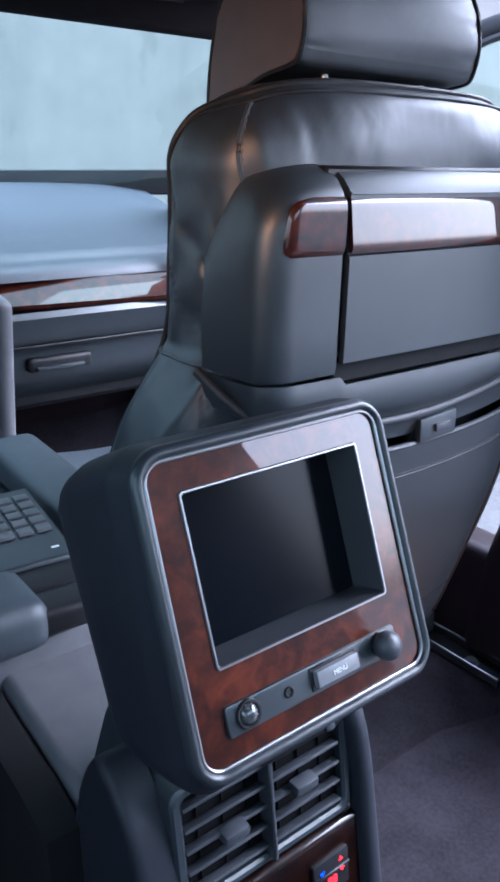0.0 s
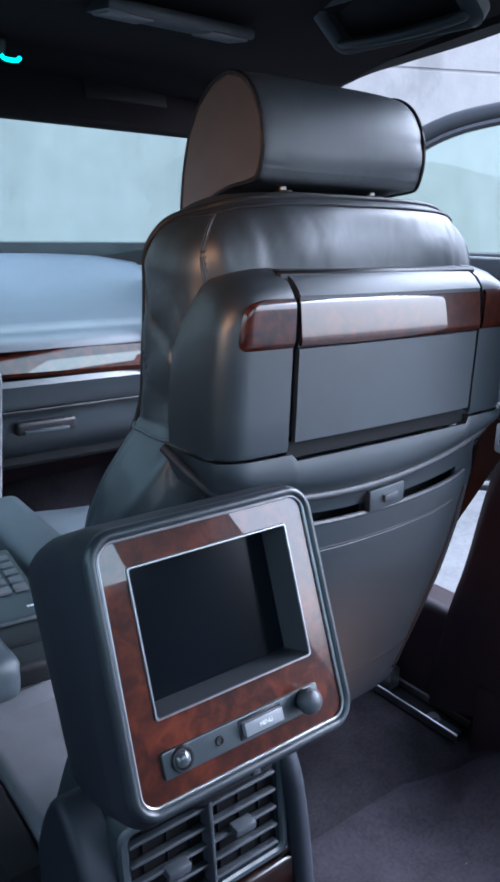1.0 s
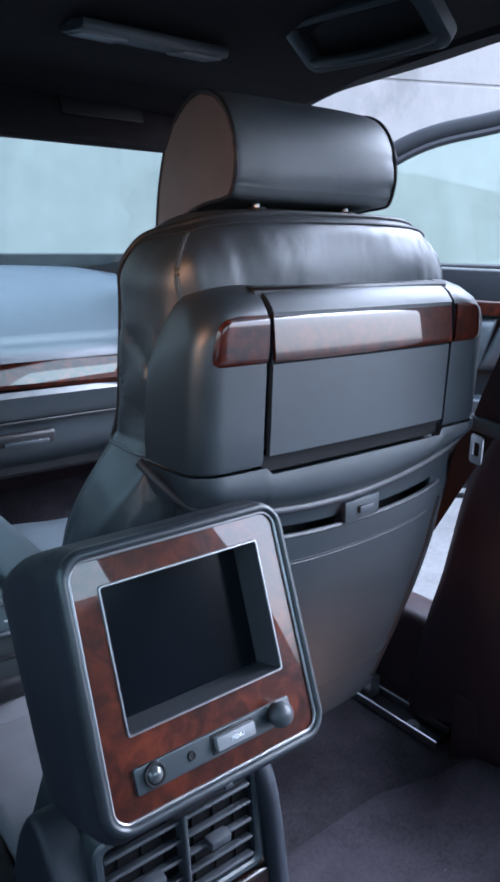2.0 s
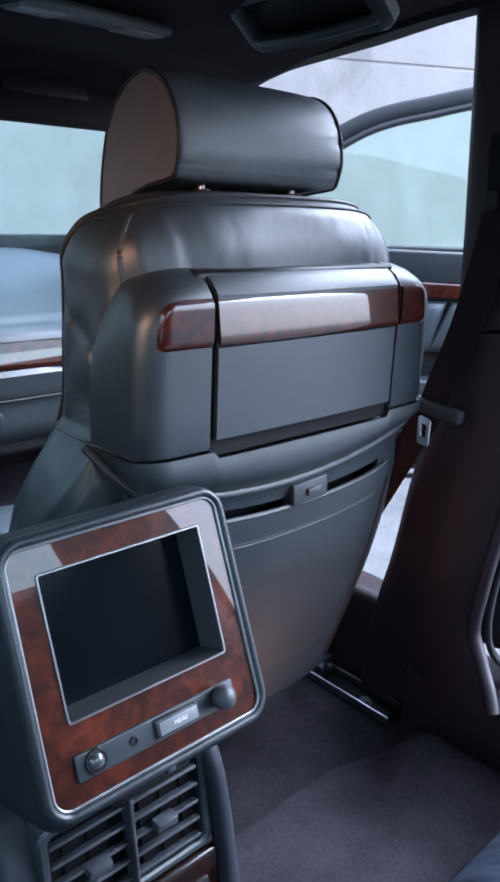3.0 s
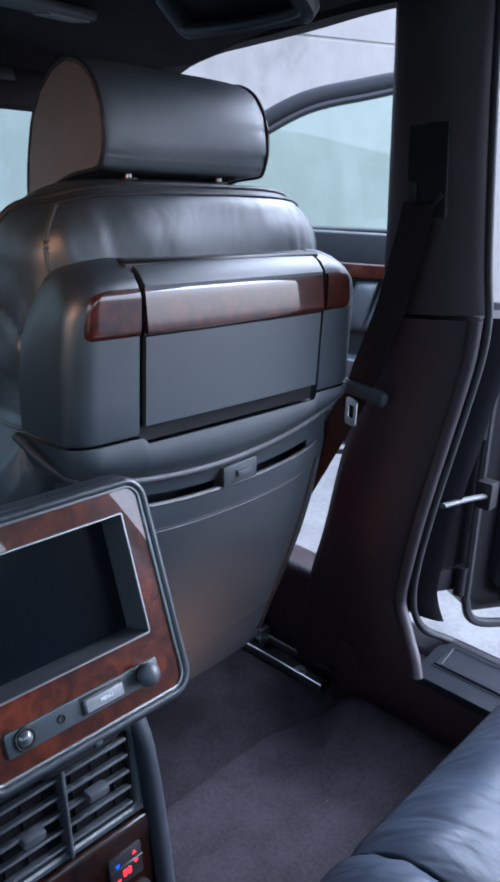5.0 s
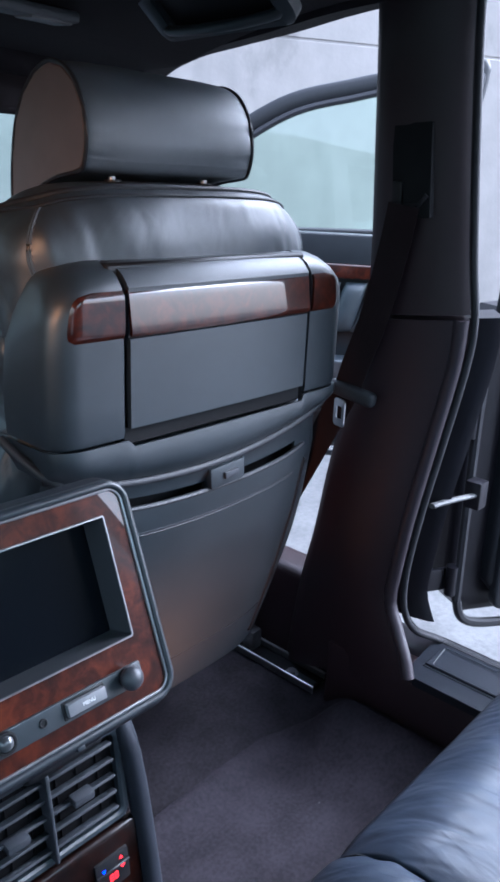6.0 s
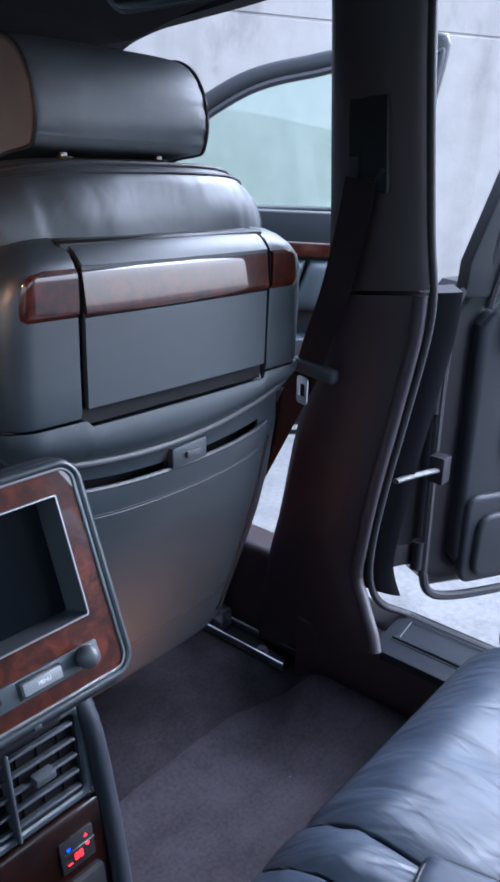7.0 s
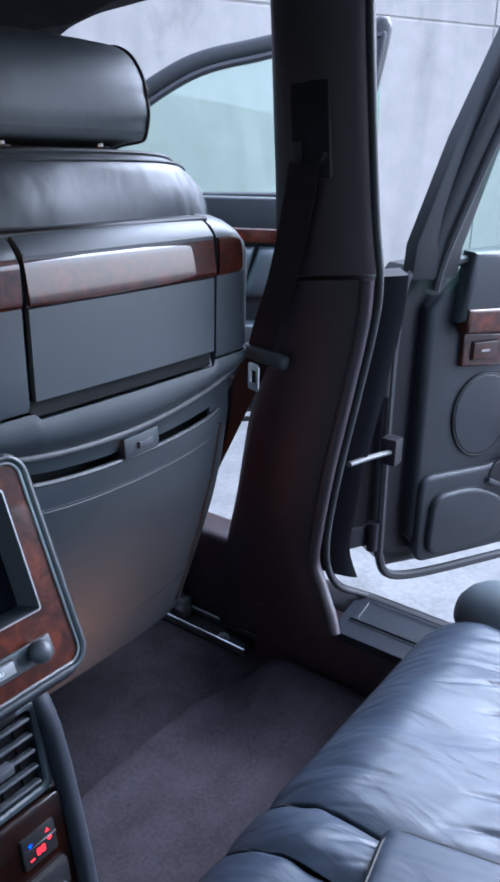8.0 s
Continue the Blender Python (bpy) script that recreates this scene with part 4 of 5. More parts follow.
    for y, top, hw in ((0.20, 0.20, 0.20), (0.22, 0.30, 0.24), (0.26, 0.33, 0.255), (0.40, 0.345, 0.262), (0.60, 0.362, 0.262), (0.72, 0.366, 0.258), (0.79, 0.345, 0.245), (0.81, 0.29, 0.23)):
        rings.append([(XC + hw * cx, y, lerp(0.12, top, cz)) for cx, cz in
                      ((-0.96, 0), (-1, 0.4), (-0.98, 0.85), (-0.86, 1.02), (-0.6, 0.97), (-0.3, 0.94), (0, 0.93), (0.3, 0.94), (0.6, 0.97), (0.86, 1.02), (0.98, 0.85), (1, 0.4), (0.96, 0))])
    cu = part("cushion", loft(rings), LEATHER, seat)
    sub = cu.modifiers.new("round", "SUBSURF")
    sub.levels = sub.render_levels = 2
    part("seat_base", box(0.40, 0.40, 0.13, 0.02, 2, at=(XC, 0.60, 0.09)), PLASTIC_DARK, seat)
    for ob in seat.children:
        if ob.name.split(".")[0] in ("left_cheek", "right_cheek", "recess", "table_flap", "wood_strip", "wood_end", "hinge_slot", "lower_shell"):
            for v in ob.data.vertices:
                v.co.z = table(((0.50, 0.50), (0.59, 0.59), (0.672, 0.668), (0.8135, 0.831), (0.838, 0.858), (0.90, 0.92)), v.co.z)
    return seat


HEAD_PROF = ((0.130, 0.968), (0.126, 0.990), (0.131, 1.024), (0.146, 1.052), (0.168, 1.069), (0.195, 1.075), (0.225, 1.066), (0.253, 1.044), (0.274, 1.012),
             (0.287, 0.965), (0.292, 0.922), (0.289, 0.902), (0.275, 0.905), (0.250, 0.922), (0.218, 0.938), (0.185, 0.948), (0.150, 0.953), (0.136, 0.957))
HEAD_X = 0.376


def headrest():
    cy, cz = 0.200, 0.995
    smooth = [(p.y, p.z) for p in curve([(0, y, z) for y, z in HEAD_PROF] + [(0, *HEAD_PROF[0])], 181)[:-1]]
    rings = []
    half = ((0.131, 0.965), (0.129, 0.990), (0.124, 1.006), (0.119, 1.015), (0.112, 1.023), (0.104, 1.030), (0.095, 1.035), (0.085, 1.038), (0.07, 1.041), (0.05, 1.043))
    for x, s in [(-x, s) for x, s in half] + [(0, 1.044)] + list(half[::-1]):
        ring = []
        for k, (y, z) in enumerate(smooth):
            edge = max(0, (abs(x) - 0.07) / 0.06)
            pull = max(0.0, noise.noise((k * 0.26, 3.1 + math.copysign(2, x), x * 9))) * 0.014 * min(1, edge * 1.4) ** 2 * (1 if abs(x) < 0.126 else 0.3)
            w = edge * 0.0018 * noise.noise((x * 45, z * 62, y * 34)) + 0.0012 * noise.noise((x * 16, z * 20, y * 20))
            ring.append((HEAD_X + x * 1.07, cy + (y - cy) * (s - pull) + w, cz + (z - cz) * (s - pull) + w * 0.5))
        rings.append(ring)
    return loft(rings)


# ---- rear-seat monitor on the console ----
POD = Matrix.Translation((0, -0.0225, 0.6826)) @ Matrix(((1, 0, 0, 0), (0, 0.357, -0.934, 0), (0, 0.934, 0.357, 0), (0, 0, 0, 1))) @ Matrix.Diagonal((0.91, 0.91, 0.91, 1))


def open_front(rings):
    """A hollow shell, closed at its back only."""
    bm = loft(rings, cap=False)
    bm.verts.ensure_lookup_table()
    bm.faces.new(bm.verts[-len(rings[0]):])
    return bm


def monitor():
    pod = thing("rear_monitor", "tilting rear-seat monitor pod with burl walnut face and dark screen", "monitor", at=POD)

    def outline(grow, n=7):
        return [((1.018 - 0.040 * (v / 0.1) ** 2 - 0.012 * v / 0.1) * u, v) for u, v in rounded(0.213 + 2 * grow, 0.207 + 2 * grow, 0.020 + grow, n)]
    # shell behind the face, narrowing to the back
    # its depth is full from the top to below the middle and rounds off to the bottom edge
    def deep(v):
        return table(((-0.112, 0.46), (-0.104, 0.60), (-0.090, 0.79), (-0.070, 0.93), (-0.045, 1.01), (-0.015, 1.05), (0.03, 1.06), (0.07, 1.04), (0.110, 0.98)), v)
    rings = []
    for w, gx, gv, sh in ((-0.001, 1.0, 1.0, 0.0), (-0.004, 1.004, 1.004, 0.0), (-0.020, 1.034, 1.026, 0.0), (-0.023, 1.038, 1.028, 0.0), (-0.028, 1.039, 1.028, 0.0), (-0.055, 1.036, 1.018, -0.001), (-0.085, 1.026, 1.0, -0.002), (-0.112, 0.995, 0.965, -0.004), (-0.130, 0.945, 0.91, -0.006), (-0.142, 0.86, 0.81, -0.010), (-0.148, 0.69, 0.62, -0.012)):
        rings.append([(u * gx, v * gv + sh - (0.004 if w < -0.015 else 0.0) * max(0.0, min(1.0, (-v - 0.03) / 0.06)), w * deep(v * gv)) for u, v in outline(0.0024)])
    part("shell", open_front(rings), POD_BLACK, pod, "", 60)
    rim = loft([[(u, v, w) for u, v in outline(g)] for g, w in ((-0.0078, -0.004), (-0.0078, 0.0012), (-0.0066, 0.0016), (-0.0056, 0.0042), (-0.0036, 0.0058), (-0.0010, 0.0056), (0.0012, 0.0036), (0.0024, 0.0), (0.0026, -0.006), (0.0014, -0.012))], cap=False)
    part("rim", rim, RIM, pod, "rounded satin grey rim", 80)
    part("bead", tube([(u, v, 0.0020) for u, v in outline(-0.0070)], 0.0016, 8, cyclic=True), SATIN, pod, "fine bright bead round the wood")
    cut = [(u, v + 0.0186) for u, v in rounded(0.1525, 0.1138, 0.003, 7)]
    part("wood_face", ring_plate(outline(-0.0074), cut, 0.001, -0.010), WOOD, pod, "glossy burl walnut face", 30)
    cut2 = [(u, v + 0.0186) for u, v in rounded(0.148, 0.1095, 0.002, 7)]
    part("chrome_frame", ring_plate([(u, v + 0.0186) for u, v in rounded(0.1527, 0.1140, 0.003, 7)], cut2, 0.0022, -0.006, lip=0.001), SATIN, pod, "thin bright metal frame")
    inner = [(u, v + 0.0191) for u, v in rounded(0.1425, 0.1045, 0.002, 7)]
    part("screen_surround", loft([[(u, v, 0.001) for u, v in cut2], [(u, v, -0.028) for u, v in inner]], cap=False), SURROUND, pod, "sloping black screen surround", 20)
    part("screen", plate([(u, v + 0.0191) for u, v in rounded(0.1435, 0.1055, 0.002, 3)], 0.004, Matrix.Translation((0, 0, -0.0275))), SCREEN, pod, "dark switched-off screen")
    strip = part("control_strip", plate([(u - 0.002, v - 0.0705) for u, v in rounded(0.152, 0.020, 0.002, 3)], 0.006, Matrix.Translation((0, 0, 0.0035)), 0.001), PLASTIC, pod)
    part("menu_button", box(0.038, 0.011, 0.007, 0.0012, 2, m=pose(0.012, -0.0700, 0.0055, 0, 0, 0)), BUTTON_GREY, strip, "grey push button with small white lettering")
    part("lettering", text_mesh("MENU", 0.0046, Matrix.Translation((0.013, -0.0700, 0.0092))), WHITE_MARK, strip)
    part("button_recess", box(0.043, 0.016, 0.002, 0.0008, 1, at=(0.0115, -0.0702, 0.0033)), PLASTIC_DARK, strip)
    knob = bmesh.new()
    bmesh.ops.create_uvsphere(knob, u_segments=28, v_segments=16, radius=0.0108, matrix=Matrix.Translation((0.0566, -0.0690, 0.0125)) @ Matrix.Diagonal((1, 1, 0.85, 1)))
    part("knob", knob, PLASTIC_GREY, strip, "round dark rotary knob")
    part("knob_base", tube([(0.0566, -0.0690, 0.002), (0.0566, -0.0690, 0.008)], 0.0085, 20), PLASTIC_DARK, strip)
    part("jack", ring_plate(rounded(0.0078, 0.0078, 0.0038, 5), rounded(0.0042, 0.0042, 0.0020, 5), 0.0048, 0.002, Matrix.Translation((-0.0285, -0.0700, 0)), lip=0.0006), PLASTIC_DARK, strip)
    part("jack_hole", tube([(-0.0285, -0.0700, 0.001), (-0.0285, -0.0700, 0.0038)], 0.0021, 12), PLASTIC_DARK, strip)
    part("plug_ring", ring_plate(rounded(0.019, 0.019, 0.0093, 7), rounded(0.0135, 0.0135, 0.0066, 7), 0.0055, 0.002, Matrix.Translation((-0.0620, -0.0702, 0)), lip=0.0012), PLASTIC_DARK, strip)
    lens = bmesh.new()
    bmesh.ops.create_uvsphere(lens, u_segments=24, v_segments=12, radius=0.0070, matrix=Matrix.Translation((-0.0620, -0.0702, 0.0035)) @ Matrix.Diagonal((1, 1, 0.75, 1)))
    part("lens_cap", lens, LENS_CAP, strip, "glossy grey domed cap")
    part("catch", box(0.008, 0.006, 0.005, 0.0015, 2, at=(-0.002, -0.1045, 0.0025)), RIM, pod)
    # neck that carries the pod
    part("neck", box(0.085, 0.05, 0.05, 0.012, 3, m=pose(0, -0.105, -0.055)), PLASTIC_DARK, pod)


# ---- centre console ----
CX = 0.004


def console():
    con = thing("centre_console", "black centre console with rear air vents and walnut panel", "console", at=pose(CX, 0.045, 0.055))

    def face_y(z):
        return -0.034 - (0.48 - z) * 0.13
    rings = []
    for z in (-0.055, 0.10, 0.20, 0.30, 0.38, 0.44, 0.475, 0.485):
        hw = table(((0.0, 0.118), (0.2, 0.112), (0.35, 0.100), (0.44, 0.086), (0.475, 0.075), (0.485, 0.070)), z)
        y0 = face_y(z) + (0.03 if z > 0.48 else 0.012)
        rings.append([(-hw, y0 + 0.02, z), (-hw + 0.012, y0, z), (hw - 0.012, y0, z), (hw, y0 + 0.02, z), (hw, 0.062, z), (-hw, 0.062, z)])
    part("body", loft(rings), PLASTIC, con)
    # padded side bolster, arching from the pod down to the floor
    pts = [(0.082, face_y(0.48) + 0.020, 0.492), (0.089, face_y(0.44) + 0.002, 0.450), (0.0965, face_y(0.36), 0.36), (0.0985, face_y(0.25) - 0.002, 0.25), (0.099, face_y(0.1), 0.10), (0.099, face_y(0), 0.0)]
    part("side_bolster", tube(curve(pts, 30), 0.0105, 14), POD_BLACK, con, "padded black side bolster")
    tilt = pose(0, 0, 0, -7.4)
    # air vents
    vent = part("vent_frame", ring_plate([(u, v) for u, v in rounded(0.164, 0.100, 0.010, 5)], rounded(0.146, 0.084, 0.006, 5), 0.004, -0.03,
                                         Matrix.Translation((0.002, face_y(0.423) + 0.004, 0.423)) @ pose(0, 0, 0, 82.6), lip=0.002), PLASTIC, con)
    base = Matrix.Translation((0.002, face_y(0.423), 0.423)) @ tilt
    part("vent_back", box(0.146, 0.003, 0.086, 0, m=base @ pose(0, 0.0098, 0)), VENT_SHADE, vent)
    part("vent_divider", box(0.0036, 0.016, 0.090, 0.0012, 1, m=base @ pose(-0.002, 0.001, 0)), PLASTIC_GREY, vent)
    for side in (-1, 1):
        for k in range(5):
            z = -0.034 + k * 0.017
            part("vent_slat", box(0.0695, 0.0080, 0.0030, 0.0011, 2, m=base @ pose(-0.002 + side * 0.0365, 0.003, z, -6, 0, 0)), PLASTIC_GREY, vent)
        part("vent_tab", box(0.021, 0.012, 0.0085, 0.002, 2, m=base @ pose(-0.002 + side * 0.033, -0.002, 0.000 + 0.002 * side, 10)), PLASTIC_GREY, vent)
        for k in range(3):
            part("vent_vane", box(0.0012, 0.0020, 0.080, 0, m=base @ pose(-0.002 + side * (0.014 + k * 0.0215), 0.0072, 0, 0, 0, 18)), VENT_SHADE, vent)
    # walnut panel with climate display
    def panel_at(x, z, w=0.0):
        return Matrix.Translation((x, face_y(z) - w, z)) @ tilt
    wood = part("wood_panel", box(0.182, 0.012, 0.205, 0.006, 3, m=panel_at(0.0, 0.268, -0.004)), WOOD_SHADE, con, "glossy walnut panel, darkened for its shade")
    disp = part("climate_display", box(0.038, 0.006, 0.034, 0.002, 2, m=panel_at(0.054, 0.331, 0.002)), PLASTIC_DARK, wood, "black climate display with red and blue lit symbols")
    def sym(x, z):
        return panel_at(0.054 + (x - 0.05) * 0.74, 0.331 + (z - 0.333) * 0.74, 0.0056) @ Matrix.Diagonal((0.74, 1, 0.74, 1))
    def tri(m, mat, up):
        b = bmesh.new()
        s = 1 if up else -1
        f = b.faces.new([b.verts.new(m @ Vector(p)) for p in ((-0.0032, 0, -0.0022 * s), (0.0032, 0, -0.0022 * s), (0, 0, 0.003 * s))])
        bmesh.ops.solidify(b, geom=[f], thickness=0.0004)
        part("lit_symbol", b, mat, disp, "", 0)
    tri(sym(0.036, 0.343), LED_BLUE, False)
    tri(sym(0.063, 0.348), LED_RED, True)
    part("lit_symbol", box(0.006, 0.0006, 0.0016, 0, m=sym(0.036, 0.322)), LED_RED, disp)
    for m in (box(0.006, 0.0006, 0.0016, 0, m=sym(0.0645, 0.335)), box(0.0016, 0.0006, 0.006, 0, m=sym(0.0645, 0.335))):
        part("lit_symbol", m, LED_RED, disp)
    # two seven-segment digits
    for x in (0.0465, 0.0535):
        for dx, dz, w, h in ((0, 0.0042, 0.004, 0.001), (0, 0, 0.004, 0.001), (0, -0.0042, 0.004, 0.001), (-0.0022, 0.0021, 0.001, 0.0034), (0.0022, 0.0021, 0.001, 0.0034), (-0.0022, -0.0021, 0.001, 0.0034), (0.0022, -0.0021, 0.001, 0.0034)):
            part("lit_digit", box(w, 0.0006, h, 0, m=sym(x + dx, 0.3275 + dz)), LED_RED, disp)
    part("button_row", box(0.038, 0.005, 0.0022, 0.0008, 1, m=panel_at(0.054, 0.3345, 0.004)), PLASTIC_DARK, disp)
    slot = part("drawer", box(0.165, 0.010, 0.030, 0.003, 2, m=panel_at(-0.004, 0.285, 0.003)), PLASTIC_DARK, con, "black drawer front")
    part("drawer_lip", box(0.150, 0.014, 0.005, 0.002, 2, m=panel_at(-0.004, 0.275, 0.008)), PLASTIC_GREY, slot)
    part("lighter", tube([tuple(panel_at(0.055, 0.245) @ Vector((0, 0.0, 0))), tuple(panel_at(0.055, 0.245) @ Vector((0, -0.012, 0)))], 0.010, 16), STEEL, con)
    # padded flank beside the vents, standing up to a peak
    fin = [(-0.098, 0.0), (-0.078, 0.15), (-0.052, 0.36), (-0.044, 0.40), (-0.030, 0.446), (-0.006, 0.474), (0.014, 0.484), (0.032, 0.466), (0.050, 0.430), (0.068, 0.37), (0.082, 0.29), (0.09, 0.16), (0.09, 0.0)]
    m = Matrix(((0, 0, -1, -0.108), (1, 0, 0, 0), (0, 1, 0, 0), (0, 0, 0, 1)))
    fin = [(p.x, p.y) for p in curve([(y, z, 0) for y, z in fin], 48)]
    part("left_flank", plate(fin, 0.030, m, 0.009, 5), POD_BLACK, con, "padded leather flank", 60)
    # front part: tray, riser, leather pad beside the telephone
    part("tray", box(0.205, 0.22, 0.30, 0.012, 3, m=pose(0.002, 0.14, 0.262, 5)), TRAY_GREY, con, "grey sloping console tray")
    part("riser", box(0.22, 0.74, 0.40, 0.014, 3, at=(0.004, 0.60, 0.250)), PLASTIC, con, "black console riser")
    # added black plate; the shade on the console's left side is its colour
    skirt = [(0.05, -0.055), (0.05, 0.395), (0.093, 0.402), (0.218, 0.412), (0.50, 0.400), (0.97, 0.36), (0.97, -0.055)]
    part("side_skirt", plate(skirt, 0.032, Matrix(((0, 0, 1, -0.102), (1, 0, 0, 0), (0, 1, 0, 0), (0, 0, 0, 1))), 0.006, 3), COWL, con, "side skirt blackened as in shade")
    part("riser_front", box(0.214, 0.006, 0.085, 0.002, 2, at=(0.004, 0.2265, 0.400)), TRAY_GREY, con, "pale grey step below the telephone")
    part("arm_pad", box(0.116, 0.17, 0.050, 0.020, 4, at=(-0.112, 0.285, 0.470)), LEATHER, con, "padded black leather box")
    part("armrest_lid", box(0.075, 0.34, 0.050, 0.020, 4, m=pose(0.070, 0.46, 0.475, 3)), LEATHER, con, "padded armrest lid")


def telephone():
    tel = thing("car_telephone", "black car telephone keypad set in the centre console", "telephone", at=pose(-0.030, 0.400, 0.545, 5, 0, -4) @ Matrix.Diagonal((0.80, 0.80, 0.80, 1)))
    part("housing", box(0.115, 0.20, 0.030, 0.006, 3), PLASTIC, tel)
    for r in range(5):
        for c in range(4):
            part("key", box(0.020, 0.016, 0.006, 0.002, 2, at=(-0.036 + c * 0.0245, -0.025 + r * 0.0225, 0.0170)), KEY_GREY, tel)
    part("nose", box(0.115, 0.050, 0.026, 0.006, 2, at=(0, -0.118, -0.004)), PLASTIC_DARK, tel)
    part("print", box(0.010, 0.004, 0.0006, 0, at=(0.036, -0.074, 0.0153)), WHITE_MARK, tel)
    part("cradle", box(0.075, 0.05, 0.035, 0.010, 3, at=(0.004, -0.165, -0.012)), PLASTIC_DARK, tel)


# ---- dashboard ----
def dashboard():
    dash = thing("dashboard", "dark dashboard with a glossy wood strip and glovebox", "dashboard", at=pose(0, 0, 0.085))
    prof = ((1.56, 0.780), (1.50, 0.800), (1.47, 0.797), (1.40, 0.776), (1.25, 0.740), (1.10, 0.706), (1.025, 0.690), (1.012, 0.686), (1.004, 0.679), (0.999, 0.674), (0.985, 0.672), (0.970, 0.665), (0.960, 0.655), (0.957, 0.645))
    low = ((0.905, 0.600), (0.898, 0.590), (0.902, 0.570), (0.914, 0.545), (0.918, 0.541), (0.925, 0.537), (0.925, 0.50), (0.950, 0.455), (1.00, 0.425), (1.10, 0.40), (1.50, 0.40))

    def extrude(profile, x0, x1, inset=0.0):
        xs = [lerp(x0, x1, k / 16) for k in range(17)]
        rows = []
        for x in xs:
            e = max(0, (abs(x) - 0.64) / 0.14)
            rows.append([(x, y - 0.035 * e * e + inset, z - 0.02 * e * e) for y, z in profile])
        bm = bmesh.new()
        g = [[bm.verts.new(p) for p in r] for r in rows]
        for a, b in zip(g, g[1:]):
            for i in range(len(a) - 1):
                bm.faces.new((a[i], a[i + 1], b[i + 1], b[i]))
        for r in (g[0], g[-1]):
            bm.faces.new(r)
        return bm
    part("top_pad", extrude(prof, -0.76, 0.76), DASH_BLUE, dash, "matt padded top with the sky's blue in its colour")
    part("core", box(1.34, 0.5, 0.25, 0.01, 1, at=(0, 1.24, 0.53)), PLASTIC_DARK, dash)
    strip = ((0.962, 0.645), (0.954, 0.643), (0.932, 0.626), (0.912, 0.609), (0.912, 0.602), (0.945, 0.600))
    facing = extrude(strip, 0.10, 0.685)
    for v in facing.verts:
        v.co.y -= 0.13 * (v.co.x - 0.35)
    part("wood_strip", facing, WOOD_DASH, dash, "glossy walnut strip that mirrors the sky")
    part("lower_pad", extrude(low, 0.10, 0.68), PLASTIC, dash, "glovebox front")
    part("lower_pad", extrude(low, -0.68, 0.02, 0.02), PLASTIC, dash, "dash front")
    part("glovebox_seam", tube(curve([(x, 0.915 - 0.035 * max(0, (x - 0.55) / 0.14) ** 2, 0.539) for x in (0.12, 0.3, 0.5, 0.66)], 20), 0.003, 6), PLASTIC_DARK, dash)
    hd = part("glovebox_handle", box(0.12, 0.03, 0.026, 0.008, 3, at=(0.268, 0.925, 0.506)), PLASTIC_DARK, dash)
    part("handle_lip", box(0.09, 0.010, 0.008, 0.003, 2, at=(0.266, 0.909, 0.500)), PLASTIC, hd)
    # pale grey stands in for the reflection on this glossy side
    part("console_wing", box(0.034, 0.10, 0.46, 0.015, 3, m=pose(0.138, 0.90, 0.42, 10, 0, 0)), TRAY_GREY, dash, "console side painted pale grey for its reflection")
    v = part("side_vent", box(0.150, 0.012, 0.060, 0.005, 2, m=pose(0.600, 0.928, 0.690, -18, 0, -14)), PLASTIC_GREY, dash)
    for k in range(5):
        part("vent_slat", box(0.120, 0.010, 0.003, 0.001, 1, m=pose(0.600, 0.9215, 0.690, -18, 0, -14) @ pose(0.004, 0, -0.018 + k * 0.009)), PLASTIC_DARK, v)


